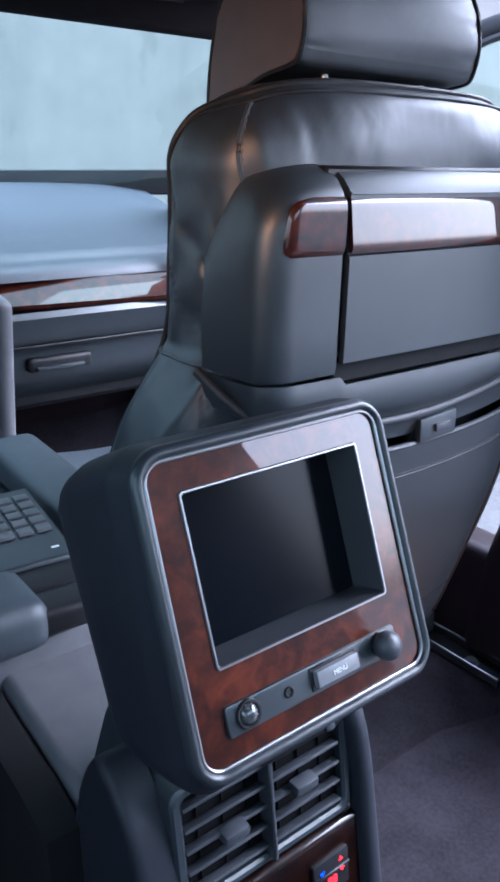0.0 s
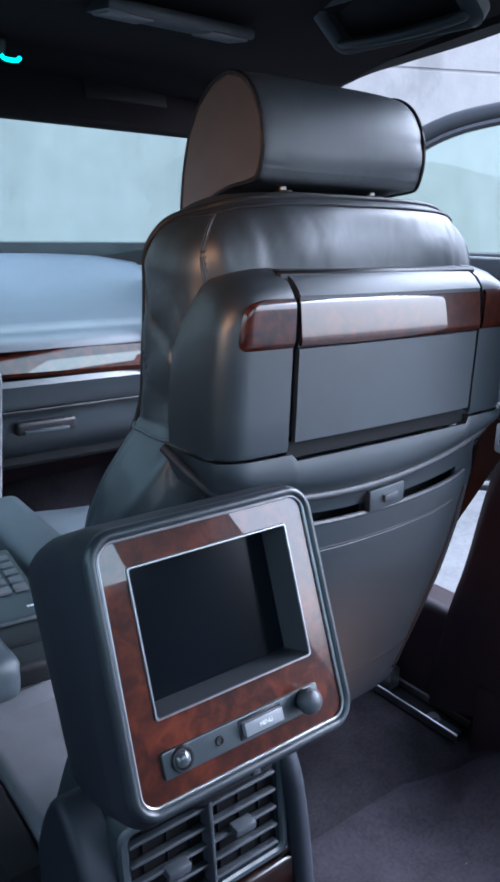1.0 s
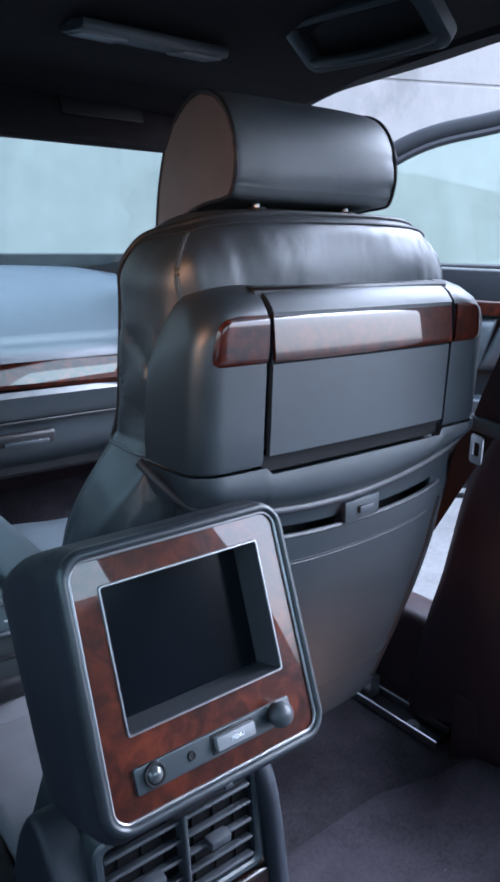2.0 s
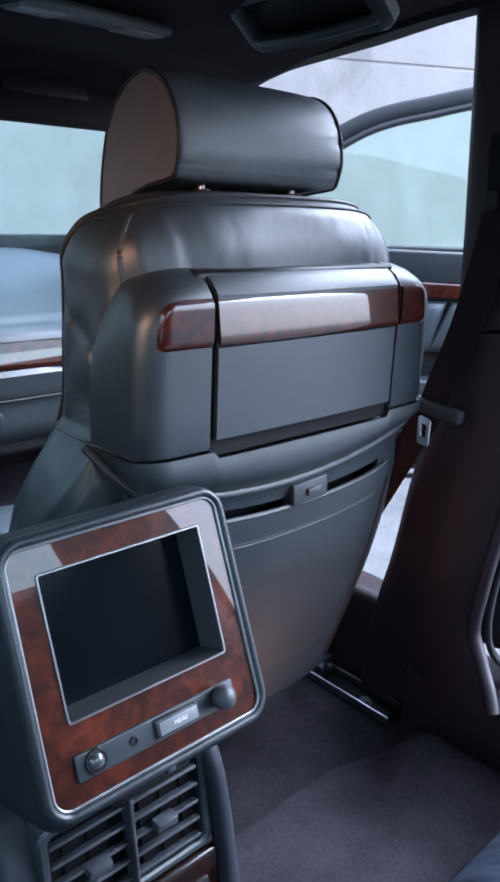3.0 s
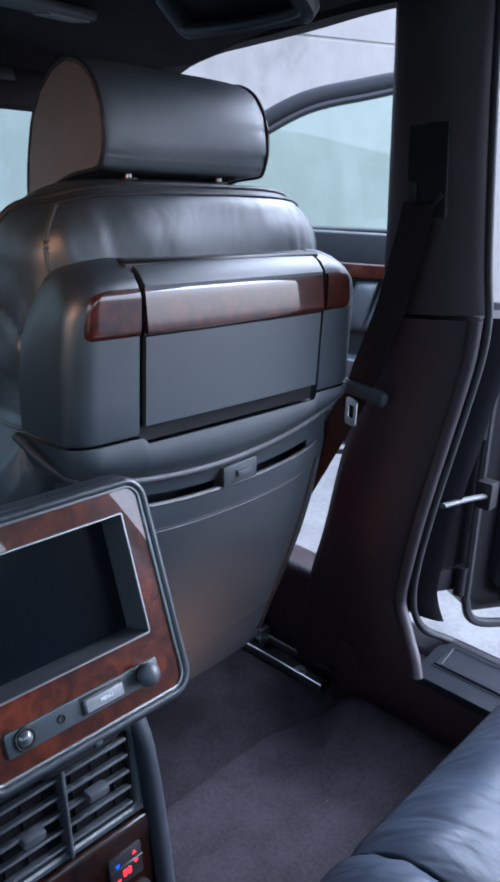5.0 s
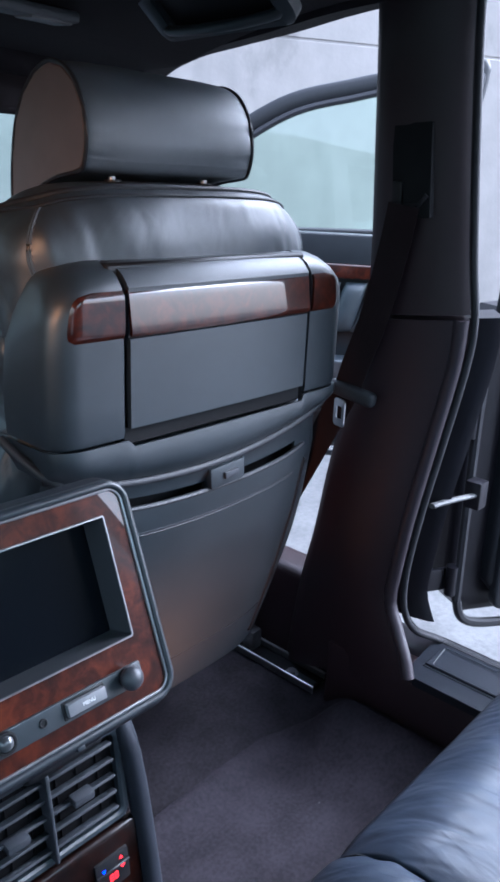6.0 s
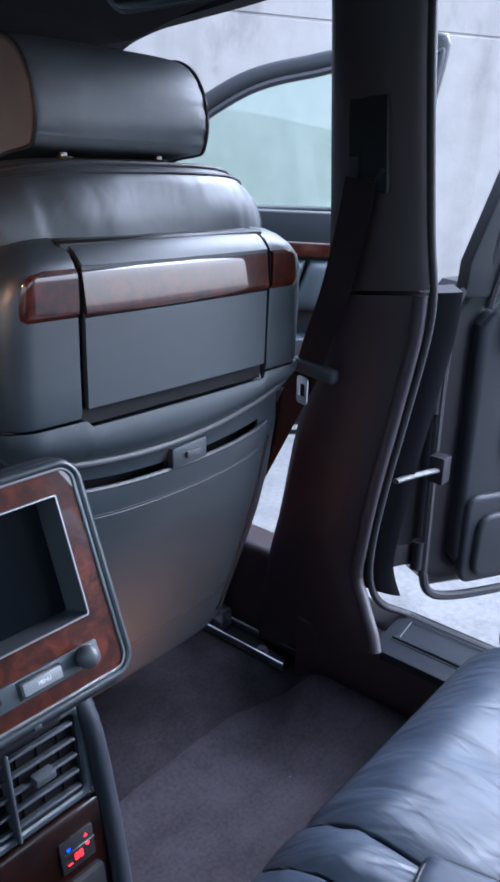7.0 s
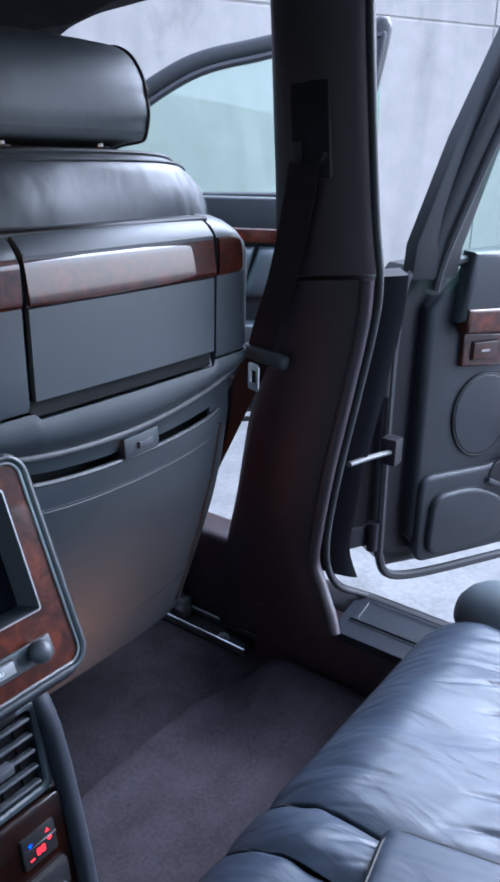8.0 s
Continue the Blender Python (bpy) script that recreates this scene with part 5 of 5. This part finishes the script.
# ---- doors, both standing open ----
def door(name, label, at, length, front, wood_u=0.19, plate_u=0.178, speaker=(0.215, 0.515, 0.062)):
    """A door in its own frame: u along it from the hinge, w towards the cabin, z up."""
    d = thing(name, label, "car door", "open doors of the passenger side", at=at)
    # inner panel with stepped relief
    def pnl(outline, w0, depth, mat, nm, lab="", bev=0.008, parent=None):
        m = Matrix(((1, 0, 0, 0), (0, 0, 1, w0), (0, 1, 0, 0), (0, 0, 0, 1)))
        b = plate(outline, depth, None, bev, 3)
        bmesh.ops.transform(b, matrix=m, verts=b.verts)
        return part(nm, b, mat, parent or d, lab)
    L = length
    body = [(0.0, 0.26), (0.05, 0.205), (0.3, 0.195), (L - 0.12, 0.20), (L - 0.03, 0.28), (L, 0.45), (L, 0.74), (L - 0.03, 0.79), (0.3, 0.79), (0.06, 0.77), (0.0, 0.70)]
    pnl(body, -0.03, 0.09, PAINT, "shell", "dark painted door shell", 0.02)
    inner = [(u if u > 0.5 else u + 0.075, z + (0.02 if z < 0.4 else 0)) for u, z in body]
    pnl(inner, 0.0, 0.035, DOOR_BLACK, "panel", "grey-black moulded door panel", 0.015)
    edge = [(u, 0.004, z) for u, z in body]
    part("edge_seal", tube(curve(edge + [edge[0]], 90), 0.009, 8), RUBBER, d)
    pnl([(0.12, 0.675), (L - 0.03, 0.675), (L - 0.03, 0.785), (0.20, 0.80), (0.14, 0.80)], 0.030, 0.035, DOOR_BLACK, "upper_pad", "padded window ledge", 0.012)
    pnl([(wood_u, 0.655), (L - 0.03, 0.64), (L - 0.03, 0.678), (wood_u + 0.02, 0.700), (wood_u, 0.70)], 0.036, 0.03, WOOD, "wood_strip", "glossy walnut strip", 0.006)
    def soft(points, r=0.03):
        """An outline with its corners rounded off."""
        out = []
        n = len(points)
        for i in range(n):
            p, c, q = Vector(points[i - 1]), Vector(points[i]), Vector(points[(i + 1) % n])
            ra = min(r, (p - c).length * 0.45)
            rb = min(r, (q - c).length * 0.45)
            e0, e1 = c + (p - c).normalized() * ra, c + (q - c).normalized() * rb
            for k in range(6):
                t = k / 5
                out.append(tuple(e0 * (1 - t) ** 2 + c * 2 * t * (1 - t) + e1 * t * t))
        return out
    # lower half stands a little proud, with a sunken pull, an armrest over it and a stiff pocket
    pnl(soft([(0.085, 0.225), (L - 0.1, 0.225), (L - 0.03, 0.30), (L - 0.03, 0.43), (0.35, 0.43), (0.27, 0.405), (0.085, 0.405)]), 0.012, 0.02, DOOR_BLACK, "lower_panel", "", 0.009)
    pnl(soft([(0.105, 0.240), (0.265, 0.240), (0.335, 0.285), (0.285, 0.345), (0.215, 0.372), (0.110, 0.368)], 0.035), 0.024, 0.02, DOOR_BLACK, "map_pocket", "stiff lower door pocket", 0.009)
    pnl(soft([(0.30, 0.425), (L - 0.08, 0.425), (L - 0.06, 0.47), (0.5, 0.485), (0.34, 0.465)], 0.03), 0.070, 0.07, LEATHER, "armrest", "padded armrest", 0.018)
    pnl(soft([(0.25, 0.375), (0.37, 0.335), (L - 0.14, 0.335), (L - 0.12, 0.415), (0.35, 0.42), (0.26, 0.41)], 0.04), 0.0145, 0.01, PLASTIC_DARK, "grab_recess", "dark pull recess", 0.004)
    part("recess_lip", tube(curve([(0.25, 0.016, 0.378), (0.31, 0.019, 0.352), (0.38, 0.020, 0.334), (L - 0.14, 0.020, 0.334)], 24), 0.006, 8), PLASTIC_GREY, d)
    su, sz, sr = speaker
    ring = [(math.cos(a), math.sin(a)) for a in (2 * math.pi * k / 40 for k in range(40))]
    pnl([(su + sr * c, sz + sr * e) for c, e in ring], 0.006, 0.012, DOOR_BLACK, "speaker_cover", "round speaker cover", 0.003)
    part("speaker_ring", tube([(su + (sr + 0.002) * c, 0.003, sz + (sr + 0.002) * e) for c, e in ring], 0.0025, 6, cyclic=True), PLASTIC_DARK, d)
    pu = plate_u
    hd = pnl([(pu, 0.59), (pu + 0.097, 0.585), (pu + 0.097, 0.645), (pu, 0.652)], 0.012, 0.012, WOOD_SEAT, "handle_plate", "walnut plate of the door handle", 0.004)
    part("pull_recess", box(0.062, 0.003, 0.036, 0.001, 1, at=(pu + 0.049, 0.0135, 0.618)), PLASTIC_DARK, hd)
    part("pull_lever", box(0.058, 0.006, 0.032, 0.0025, 2, at=(pu + 0.049, 0.0155, 0.618)), WOOD_SEAT, hd, "flush walnut pull lever")
    part("lever_mark", box(0.020, 0.001, 0.004, 0, at=(pu + 0.049, 0.0190, 0.618)), STEEL, hd)
    # window frame: front post leaning with the glass, roof line, rear post
    frame_path = front
    fr = part("window_frame", tube(curve(frame_path, 70), 0.022, 12, flat=0.5, ref=(0, 1, 0)), FRAME_BLACK, d, "dark window frame", 60)
    part("frame_seal", tube(curve([(u + 0.012 * (1 if k < len(frame_path) // 2 else 0), w + 0.010, z - 0.020) for k, (u, w, z) in enumerate(frame_path)], 70), 0.008, 8, ref=(0, 1, 0)), RUBBER, fr)
    pts = curve(frame_path, 50)
    bm = bmesh.new()
    g = []
    for p in pts:
        g.append((bm.verts.new((p.x, p.y, p.z - 0.012)), bm.verts.new((p.x, 0.0, 0.77))))
    for (a, b), (c, e) in zip(g, g[1:]):
        bm.faces.new((a, c, e, b))
    pane = part("pane", bm, GLASS_TINT, d, "green-tinted side window", 60)
    pane.visible_shadow = False
    return d


def doors():
    # front door: u runs from the hinge at the windscreen pillar out and back
    ang = -47.5
    fm = pose(0.87, 1.15, 0.055, 0, 0, ang)
    front = [(0.03, 0.0, 0.76), (0.16, 0.010, 0.905), (0.29, 0.020, 1.015), (0.48, 0.030, 1.138), (0.65, 0.035, 1.185), (0.80, 0.035, 1.215), (0.93, 0.035, 1.235), (0.945, 0.030, 1.215), (0.90, 0.012, 1.0), (0.88, 0.0, 0.78)]
    flip = Matrix.Diagonal((1, -1, 1, 1))
    d = door("front_door", "open front passenger door with walnut strip and wing mirror", fm, 0.90, [(u, -w, z) for u, w, z in front])
    # the front door faces the cabin with its other side
    for c in d.children_recursive:
        c.data.transform(flip)
        c.data.flip_normals()
    for c in d.children_recursive:
        if c.name.split(".")[0] not in ("window_frame", "frame_seal", "pane"):
            for v in c.data.vertices:
                v.co.z = table(((0.15, 0.25), (0.195, 0.28), (0.43, 0.49), (0.64, 0.742), (0.70, 0.795), (0.80, 0.862), (0.90, 0.96)), v.co.z)
    # fan of soft leather pleats between the wood and the armrest
    for k in range(9):
        u = 0.40 + k * 0.066
        rings = []
        for j in range(13):
            v = j / 12 * 2 - 1
            w = 0.036 * (1 - 0.25 * (v + 1) / 2)
            thick = 0.016 * max(0.0, 1 - abs(v) ** 4) ** 0.5 + 0.002
            rings.append([(u + 0.020 * v + w * math.sin(a), -0.024 - thick * math.cos(a), 0.675 + 0.062 * v) for a in (math.pi * (i / 10 - 0.5) for i in range(11))])
        part("leather_pleat", loft(rings), LEATHER, d, "soft grey-black leather pleat", 60)
    # sail panel before the window
    m = Matrix(((1, 0, 0, 0), (0, 0, -1, -0.028), (0, 1, 0, 0), (0, 0, 0, 1)))
    b = plate([(0.05, 0.64), (0.22, 0.655), (0.235, 0.70), (0.19, 0.765), (0.115, 0.795), (0.08, 0.775)], 0.03, None, 0.01, 3)
    bmesh.ops.transform(b, matrix=m, verts=b.verts)
    part("sail_panel", b, PLASTIC_GREY, d, "grey-black tweeter cover")
    b = plate([(0.09, 0.775), (0.20, 0.80), (0.19, 0.905), (0.155, 0.90)], 0.02, None, 0.002, 1)
    bmesh.ops.transform(b, matrix=m, verts=b.verts)
    part("mirror_foot", b, PLASTIC_DARK, d)
    mir = part("wing_mirror", box(0.20, 0.13, 0.125, 0.035, 4, at=(0.16, 0.14, 0.855)), PAINT, d, "dark wing mirror housing")
    gl = plate([(u, v) for u, v in rounded(0.165, 0.100, 0.03, 5)], 0.006, pose(0.172, 0.073, 0.858, 90, 0, 0) , 0.001)
    part("mirror_glass", gl, MIRROR, mir, "pale blue-green mirror glass")
    # rear door: hinge at the door post
    rm = pose(0.93, 0.130, 0.0, 0, 0, -28)
    rear = [(0.11, 0.0, 0.80), (0.125, -0.005, 0.87), (0.185, -0.02, 1.036), (0.25, -0.04, 1.19), (0.32, -0.05, 1.235), (0.50, -0.05, 1.25), (0.72, -0.045, 1.22), (0.90, -0.02, 1.04), (1.0, 0.0, 0.83)]
    r = door("rear_door", "open rear passenger door with speaker cover and walnut trim", rm, 0.98, [(u, -w, z) for u, w, z in rear], 0.135, 0.150, (0.224, 0.497, 0.070))
    for c in r.children_recursive:
        if c.name.split(".")[0] not in ("window_frame", "frame_seal", "pane"):
            for v in c.data.vertices:
                v.co.x += 0.05
                v.co.z = table(((0.15, 0.140), (0.195, 0.187), (0.40, 0.405), (0.515, 0.553), (0.652, 0.696), (0.80, 0.846), (0.90, 0.946)), v.co.z)
    m = Matrix(((1, 0, 0, 0), (0, 0, 1, 0.014), (0, 1, 0, 0), (0, 0, 0, 1)))
    b = plate([(0.066, 0.80), (0.165, 0.80), (0.172, 0.852), (0.237, 1.036), (0.297, 1.19), (0.330, 1.232), (0.225, 1.215), (0.138, 1.036), (0.070, 0.86)], 0.030, None, 0.006, 2)
    bmesh.ops.transform(b, matrix=m, verts=b.verts)
    part("post_trim", b, FRAME_BLACK, r, "wide black cover of the window post")
    for c in r.children_recursive:
        c.data.transform(flip)
        c.data.flip_normals()
    st = thing("door_check_strap", "worn steel check strap of the open rear door", "check strap")
    part("strap", tube(curve([(0.795, 0.086, 0.513), (0.84, 0.074, 0.514), (0.90, 0.058, 0.512)], 10), 0.008, 8, flat=0.6), STRAP_STEEL, st)
    part("bracket", box(0.03, 0.03, 0.05, 0.004, 2, at=(0.905, 0.062, 0.512)), PAINT, st)
    for z in (0.30, 0.62):
        h = part("hinge", tube([(0.035, 0, z - 0.03), (0.035, 0, z + 0.03)], 0.012, 12), PAINT, r)
        part("leaf", box(0.06, 0.010, 0.045, 0.003, 2, at=(0.0, 0.010, z)), PAINT, h)


# ---- rear bench ----
def bench():
    b = thing("rear_bench", "black leather rear bench with creased stitched cushions", "bench seat", at=pose(0.052, 0.085, 0.021))

    def pad(name, x0, x1, seed, front=-0.205):
        def top(u, v):
            x, y = lerp(x0, x1, u), lerp(front, -0.96, v)
            eu = min(u, 1 - u)
            fall = (1 - min(1, v / 0.12)) ** 2
            roll = (1 - min(1, eu / (0.035 / (x1 - x0)))) ** 2
            z = 0.352 - 0.055 * fall - 0.007 * roll - 0.05 * v * v + 0.006 * math.sin(math.pi * u) * (1 - fall)
            across, along = x * 0.93 + y * 0.37, x * 0.37 - y * 0.93
            bend = noise.noise((x * 6, y * 6, seed)) * 0.03
            fold = noise.noise(((across + bend) * 16 + seed, along * 2.0, seed)) * 0.0055
            ridge = 1 - abs(noise.noise(((across + bend) * 22 + seed, along * 2.0, 2.2))) * 10.0
            fold -= 0.0085 * max(0.0, ridge) * max(0.0, 0.35 + noise.noise((x * 7, y * 9, seed + 3)) * 1.4)
            fine = noise.noise(((across + bend) * 60, along * 8, seed)) * 0.0010
            z += (fold + fine) * (0.25 + 0.75 * min(1, v * 4)) * (1 - roll * 0.5)
            # puckers that run out from the seams
            for off, way in ((x - x0, 1), (x1 - x, -1)):
                z -= 0.010 * math.exp(-off / 0.045) * max(0.0, noise.noise(((y + way * off * 0.55) * 30, off * 5, seed)) - 0.08) * (0.3 + 0.7 * min(1, v * 9))
            y -= 0.004 * (1 - fall)
            return (x, y, z)
        return part(name, sheet(top, 150, 150, -0.02), LEATHER_BENCH, b, "creased black leather cushion", 180)
    pad("seat_pad", 0.228, 0.66, 1.3)
    pad("seat_pad", -0.66, 0.1535, 7.7)
    pad("middle_pad", 0.1565, 0.225, 4.2, -0.203)

    def front(u, v):
        x = lerp(-0.68, 0.68, u)
        return (x, -0.192 - 0.035 * v * v + 0.02 * math.cos(v * 1.5) - 0.02, lerp(0.02, 0.310, v))
    part("bench_front", sheet(front, 40, 12, -0.02), LEATHER, b, "", 180)
    part("bench_base", box(1.36, 0.76, 0.26, 0.02, 2, at=(0, -0.61, 0.14)), PLASTIC_DARK, b)
    rings = []
    for y, r in ((-0.225, 0.004), (-0.230, 0.022), (-0.243, 0.040), (-0.265, 0.054), (-0.30, 0.064), (-0.36, 0.070), (-0.5, 0.074), (-0.78, 0.07)):
        rings.append([(0.705 + r * 1.0 * math.cos(a), y, 0.325 + r * math.sin(a)) for a in (2 * math.pi * k / 16 for k in range(16))])
    part("side_bolster", loft(rings), LEATHER, b, "rounded outer bolster", 180)

    def rest(u, v):
        x = lerp(-0.68, 0.68, u)
        return (x, -0.98 - 0.20 * v + 0.03 * math.sin(math.pi * v), lerp(0.33, 0.92, v))
    part("backrest", sheet(rest, 30, 20, 0.06), LEATHER, b, "", 180)
    # buckle box between the cushions
    for x in (0.2265, 0.1550):
        part("seam", tube(curve([(x, -0.215, 0.290), (x, -0.24, 0.318), (x, -0.36, 0.330), (x, -0.7, 0.300)], 20), 0.0028, 6), PIPING, b)
    part("buckle_box", box(0.11, 0.20, 0.05, 0.020, 4, m=pose(0.196, -0.452, 0.350, -4, 0, 10)), LEATHER_BENCH, b, "black leather flap with welted edge")
    welt = [pose(0.196, -0.452, 0.350, -4, 0, 10) @ Vector((x, y, 0.019)) for x, y in rounded(0.098, 0.188, 0.022, 6)]
    part("welt", tube(welt, 0.0032, 8, cyclic=True), PIPING, b)


# ---- seat rail, belt, roof fittings ----
def rail():
    r = thing("seat_rail", "worn steel seat rail bolted to the carpet", "seat rail", at=pose(0.784, 0.068, 0.070))
    for x, y0 in ((-0.027, 0.207), (0.028, 0.219)):
        part("flange", box(0.0030, 0.70, 0.014, 0.0008, 1, at=(x, y0 + 0.35, -0.004)), STEEL, r, "bright steel flange")
        # a bar of brighter steel puts the glint along each flange
        part("flange_edge", tube([(x, y0, 0.0035), (x, y0 + 0.70, 0.0035)], 0.0026, 8), BRIGHT_STEEL, r, "upper edge in brighter steel for its glint")
    part("channel", box(0.046, 0.70, 0.006, 0.001, 1, at=(0, 0.565, -0.012)), PLASTIC_DARK, r)
    part("end_cap", box(0.022, 0.070, 0.008, 0.003, 2, at=(-0.010, 0.250, -0.006)), PLASTIC, r)
    part("bolt", tube([(-0.014, 0.272, -0.004), (-0.014, 0.272, 0.006)], 0.010, 6), STEEL, r)
    part("bolt_washer", tube([(-0.014, 0.272, -0.006), (-0.014, 0.272, 0.000)], 0.014, 16), STEEL, r)
    part("foot", box(0.030, 0.030, 0.045, 0.006, 2, at=(0.005, 0.400, 0.015)), STEEL, r)


def belt():
    s = thing("seat_belt", "dark seat belt hanging in front of the door pillar", "seat belt")

    def ribbon(pts, w, n=40):
        c = curve(pts, n)
        bm = bmesh.new()
        g = []
        for i, p in enumerate(c):
            d = (c[min(i + 1, n - 1)] - c[max(i - 1, 0)]).normalized()
            side = d.cross(Vector((1, 0.25, 0))).normalized()
            g.append([bm.verts.new(p + side * w * f) for f in (-0.5, 0, 0.5)])
        for a, b in zip(g, g[1:]):
            for i in range(2):
                bm.faces.new((a[i], a[i + 1], b[i + 1], b[i]))
        bm.normal_update()
        bmesh.ops.solidify(bm, geom=bm.faces[:], thickness=0.0016)
        return bm
    part("webbing", ribbon([(0.679, 0.122, 0.990), (0.684, 0.135, 0.93), (0.696, 0.165, 0.83), (0.706, 0.200, 0.745), (0.718, 0.226, 0.690), (0.735, 0.300, 0.56), (0.752, 0.388, 0.40), (0.775, 0.45, 0.25), (0.805, 0.50, 0.10)], 0.045), WEBBING, s, "woven dark webbing")
    part("tongue", ring_plate(rounded(0.030, 0.046, 0.006, 4), rounded(0.016, 0.022, 0.003, 4), 0.0016, -0.0016, pose(0.712, 0.228, 0.660, 90, 0, 70), lip=0.0006), BRIGHT_STEEL, s, "steel buckle tongue")
    part("tongue_cover", box(0.020, 0.088, 0.024, 0.009, 3, m=pose(0.712, 0.206, 0.698, 8, 0, 0)), EDGE_BLACK, s)


def roof_fittings():
    l = thing("vanity_lamp", "slim roof lamp strip with frosted lenses above the sun visor", "roof lamp", at=pose(0.283, 0.490, 1.212, 6, 0, 0))
    part("housing", box(0.215, 0.062, 0.014, 0.004, 2), PLASTIC, l)
    for x in (-0.072, 0.072):
        part("lens", box(0.062, 0.044, 0.008, 0.003, 2, at=(x, 0, -0.006)), LENS, l, "frosted grey lens")
    for x, word in ((0.325, "passenger"), (-0.38, "driver")):
        v = thing("sun_visor", "dark cloth sun visor folded against the windscreen top", "sun visor", "sun visors", at=pose(x, 0.785, 1.176, 74, 0, 0))
        part("pad", box(0.43, 0.135, 0.022, 0.010, 3), HEADLINER, v)
        part("mirror_lid", box(0.150, 0.055, 0.006, 0.003, 2, at=(0.045, 0.0, 0.012)), PLASTIC_DARK, v, "slightly lighter vanity mirror lid")
        part("hinge_rod", tube([(-0.20, 0.066, 0), (0.20, 0.066, 0)], 0.006, 8), PLASTIC_DARK, v)
    turn = Matrix(((0, 0.8, -0.6, 0.475), (1, 0, 0, 0.300), (0, -0.6, -0.8, 1.222), (0, 0, 0, 1)))
    g = thing("grab_handle", "black folding grab handle recessed in the roof edge", "grab handle", at=turn)
    part("recess_frame", ring_plate(rounded(0.240, 0.086, 0.018, 6), rounded(0.190, 0.060, 0.010, 6), 0.008, -0.012, lip=0.004), PLASTIC, g, "rounded black frame")
    part("recess", box(0.200, 0.068, 0.006, 0.002, 1, at=(0, 0, -0.010)), PLASTIC_DARK, g, "dark recess")
    part("bar", tube(curve([(-0.100, 0.020, -0.004), (-0.092, 0.024, 0.006), (0, 0.027, 0.009), (0.092, 0.024, 0.006), (0.100, 0.020, -0.004)], 24), 0.007, 10), PLASTIC, g)
    m = thing("overhead_console", "black overhead console with a lit cyan symbol", "overhead console", at=pose(-0.01, 0.705, 1.195, 12, 0, 0))
    part("housing", box(0.26, 0.16, 0.03, 0.012, 3), PLASTIC_DARK, m)
    part("lit_symbol", tube(curve([(0.118, -0.088, -0.010), (0.123, -0.089, -0.014), (0.138, -0.089, -0.014), (0.143, -0.088, -0.010)], 12), 0.0028, 8), LED_CYAN, m, "cyan lit handset symbol")


ground()
concrete_panels()
carpet()
headliner()
pillars()
windscreen()
driver_side()
passenger_seat = front_seat()
# driver seat out of view, added to block light from the left
driver_seat = copy_thing(passenger_seat, pose(-0.85, 0.10, 0.0) @ passenger_seat.matrix_world)
tagged(driver_seat, "unseen black leather driver seat with walnut-trimmed folding table, blocking light", "car seat")
monitor()
console()
telephone()
dashboard()
doors()
bench()
rail()
belt()
roof_fittings()
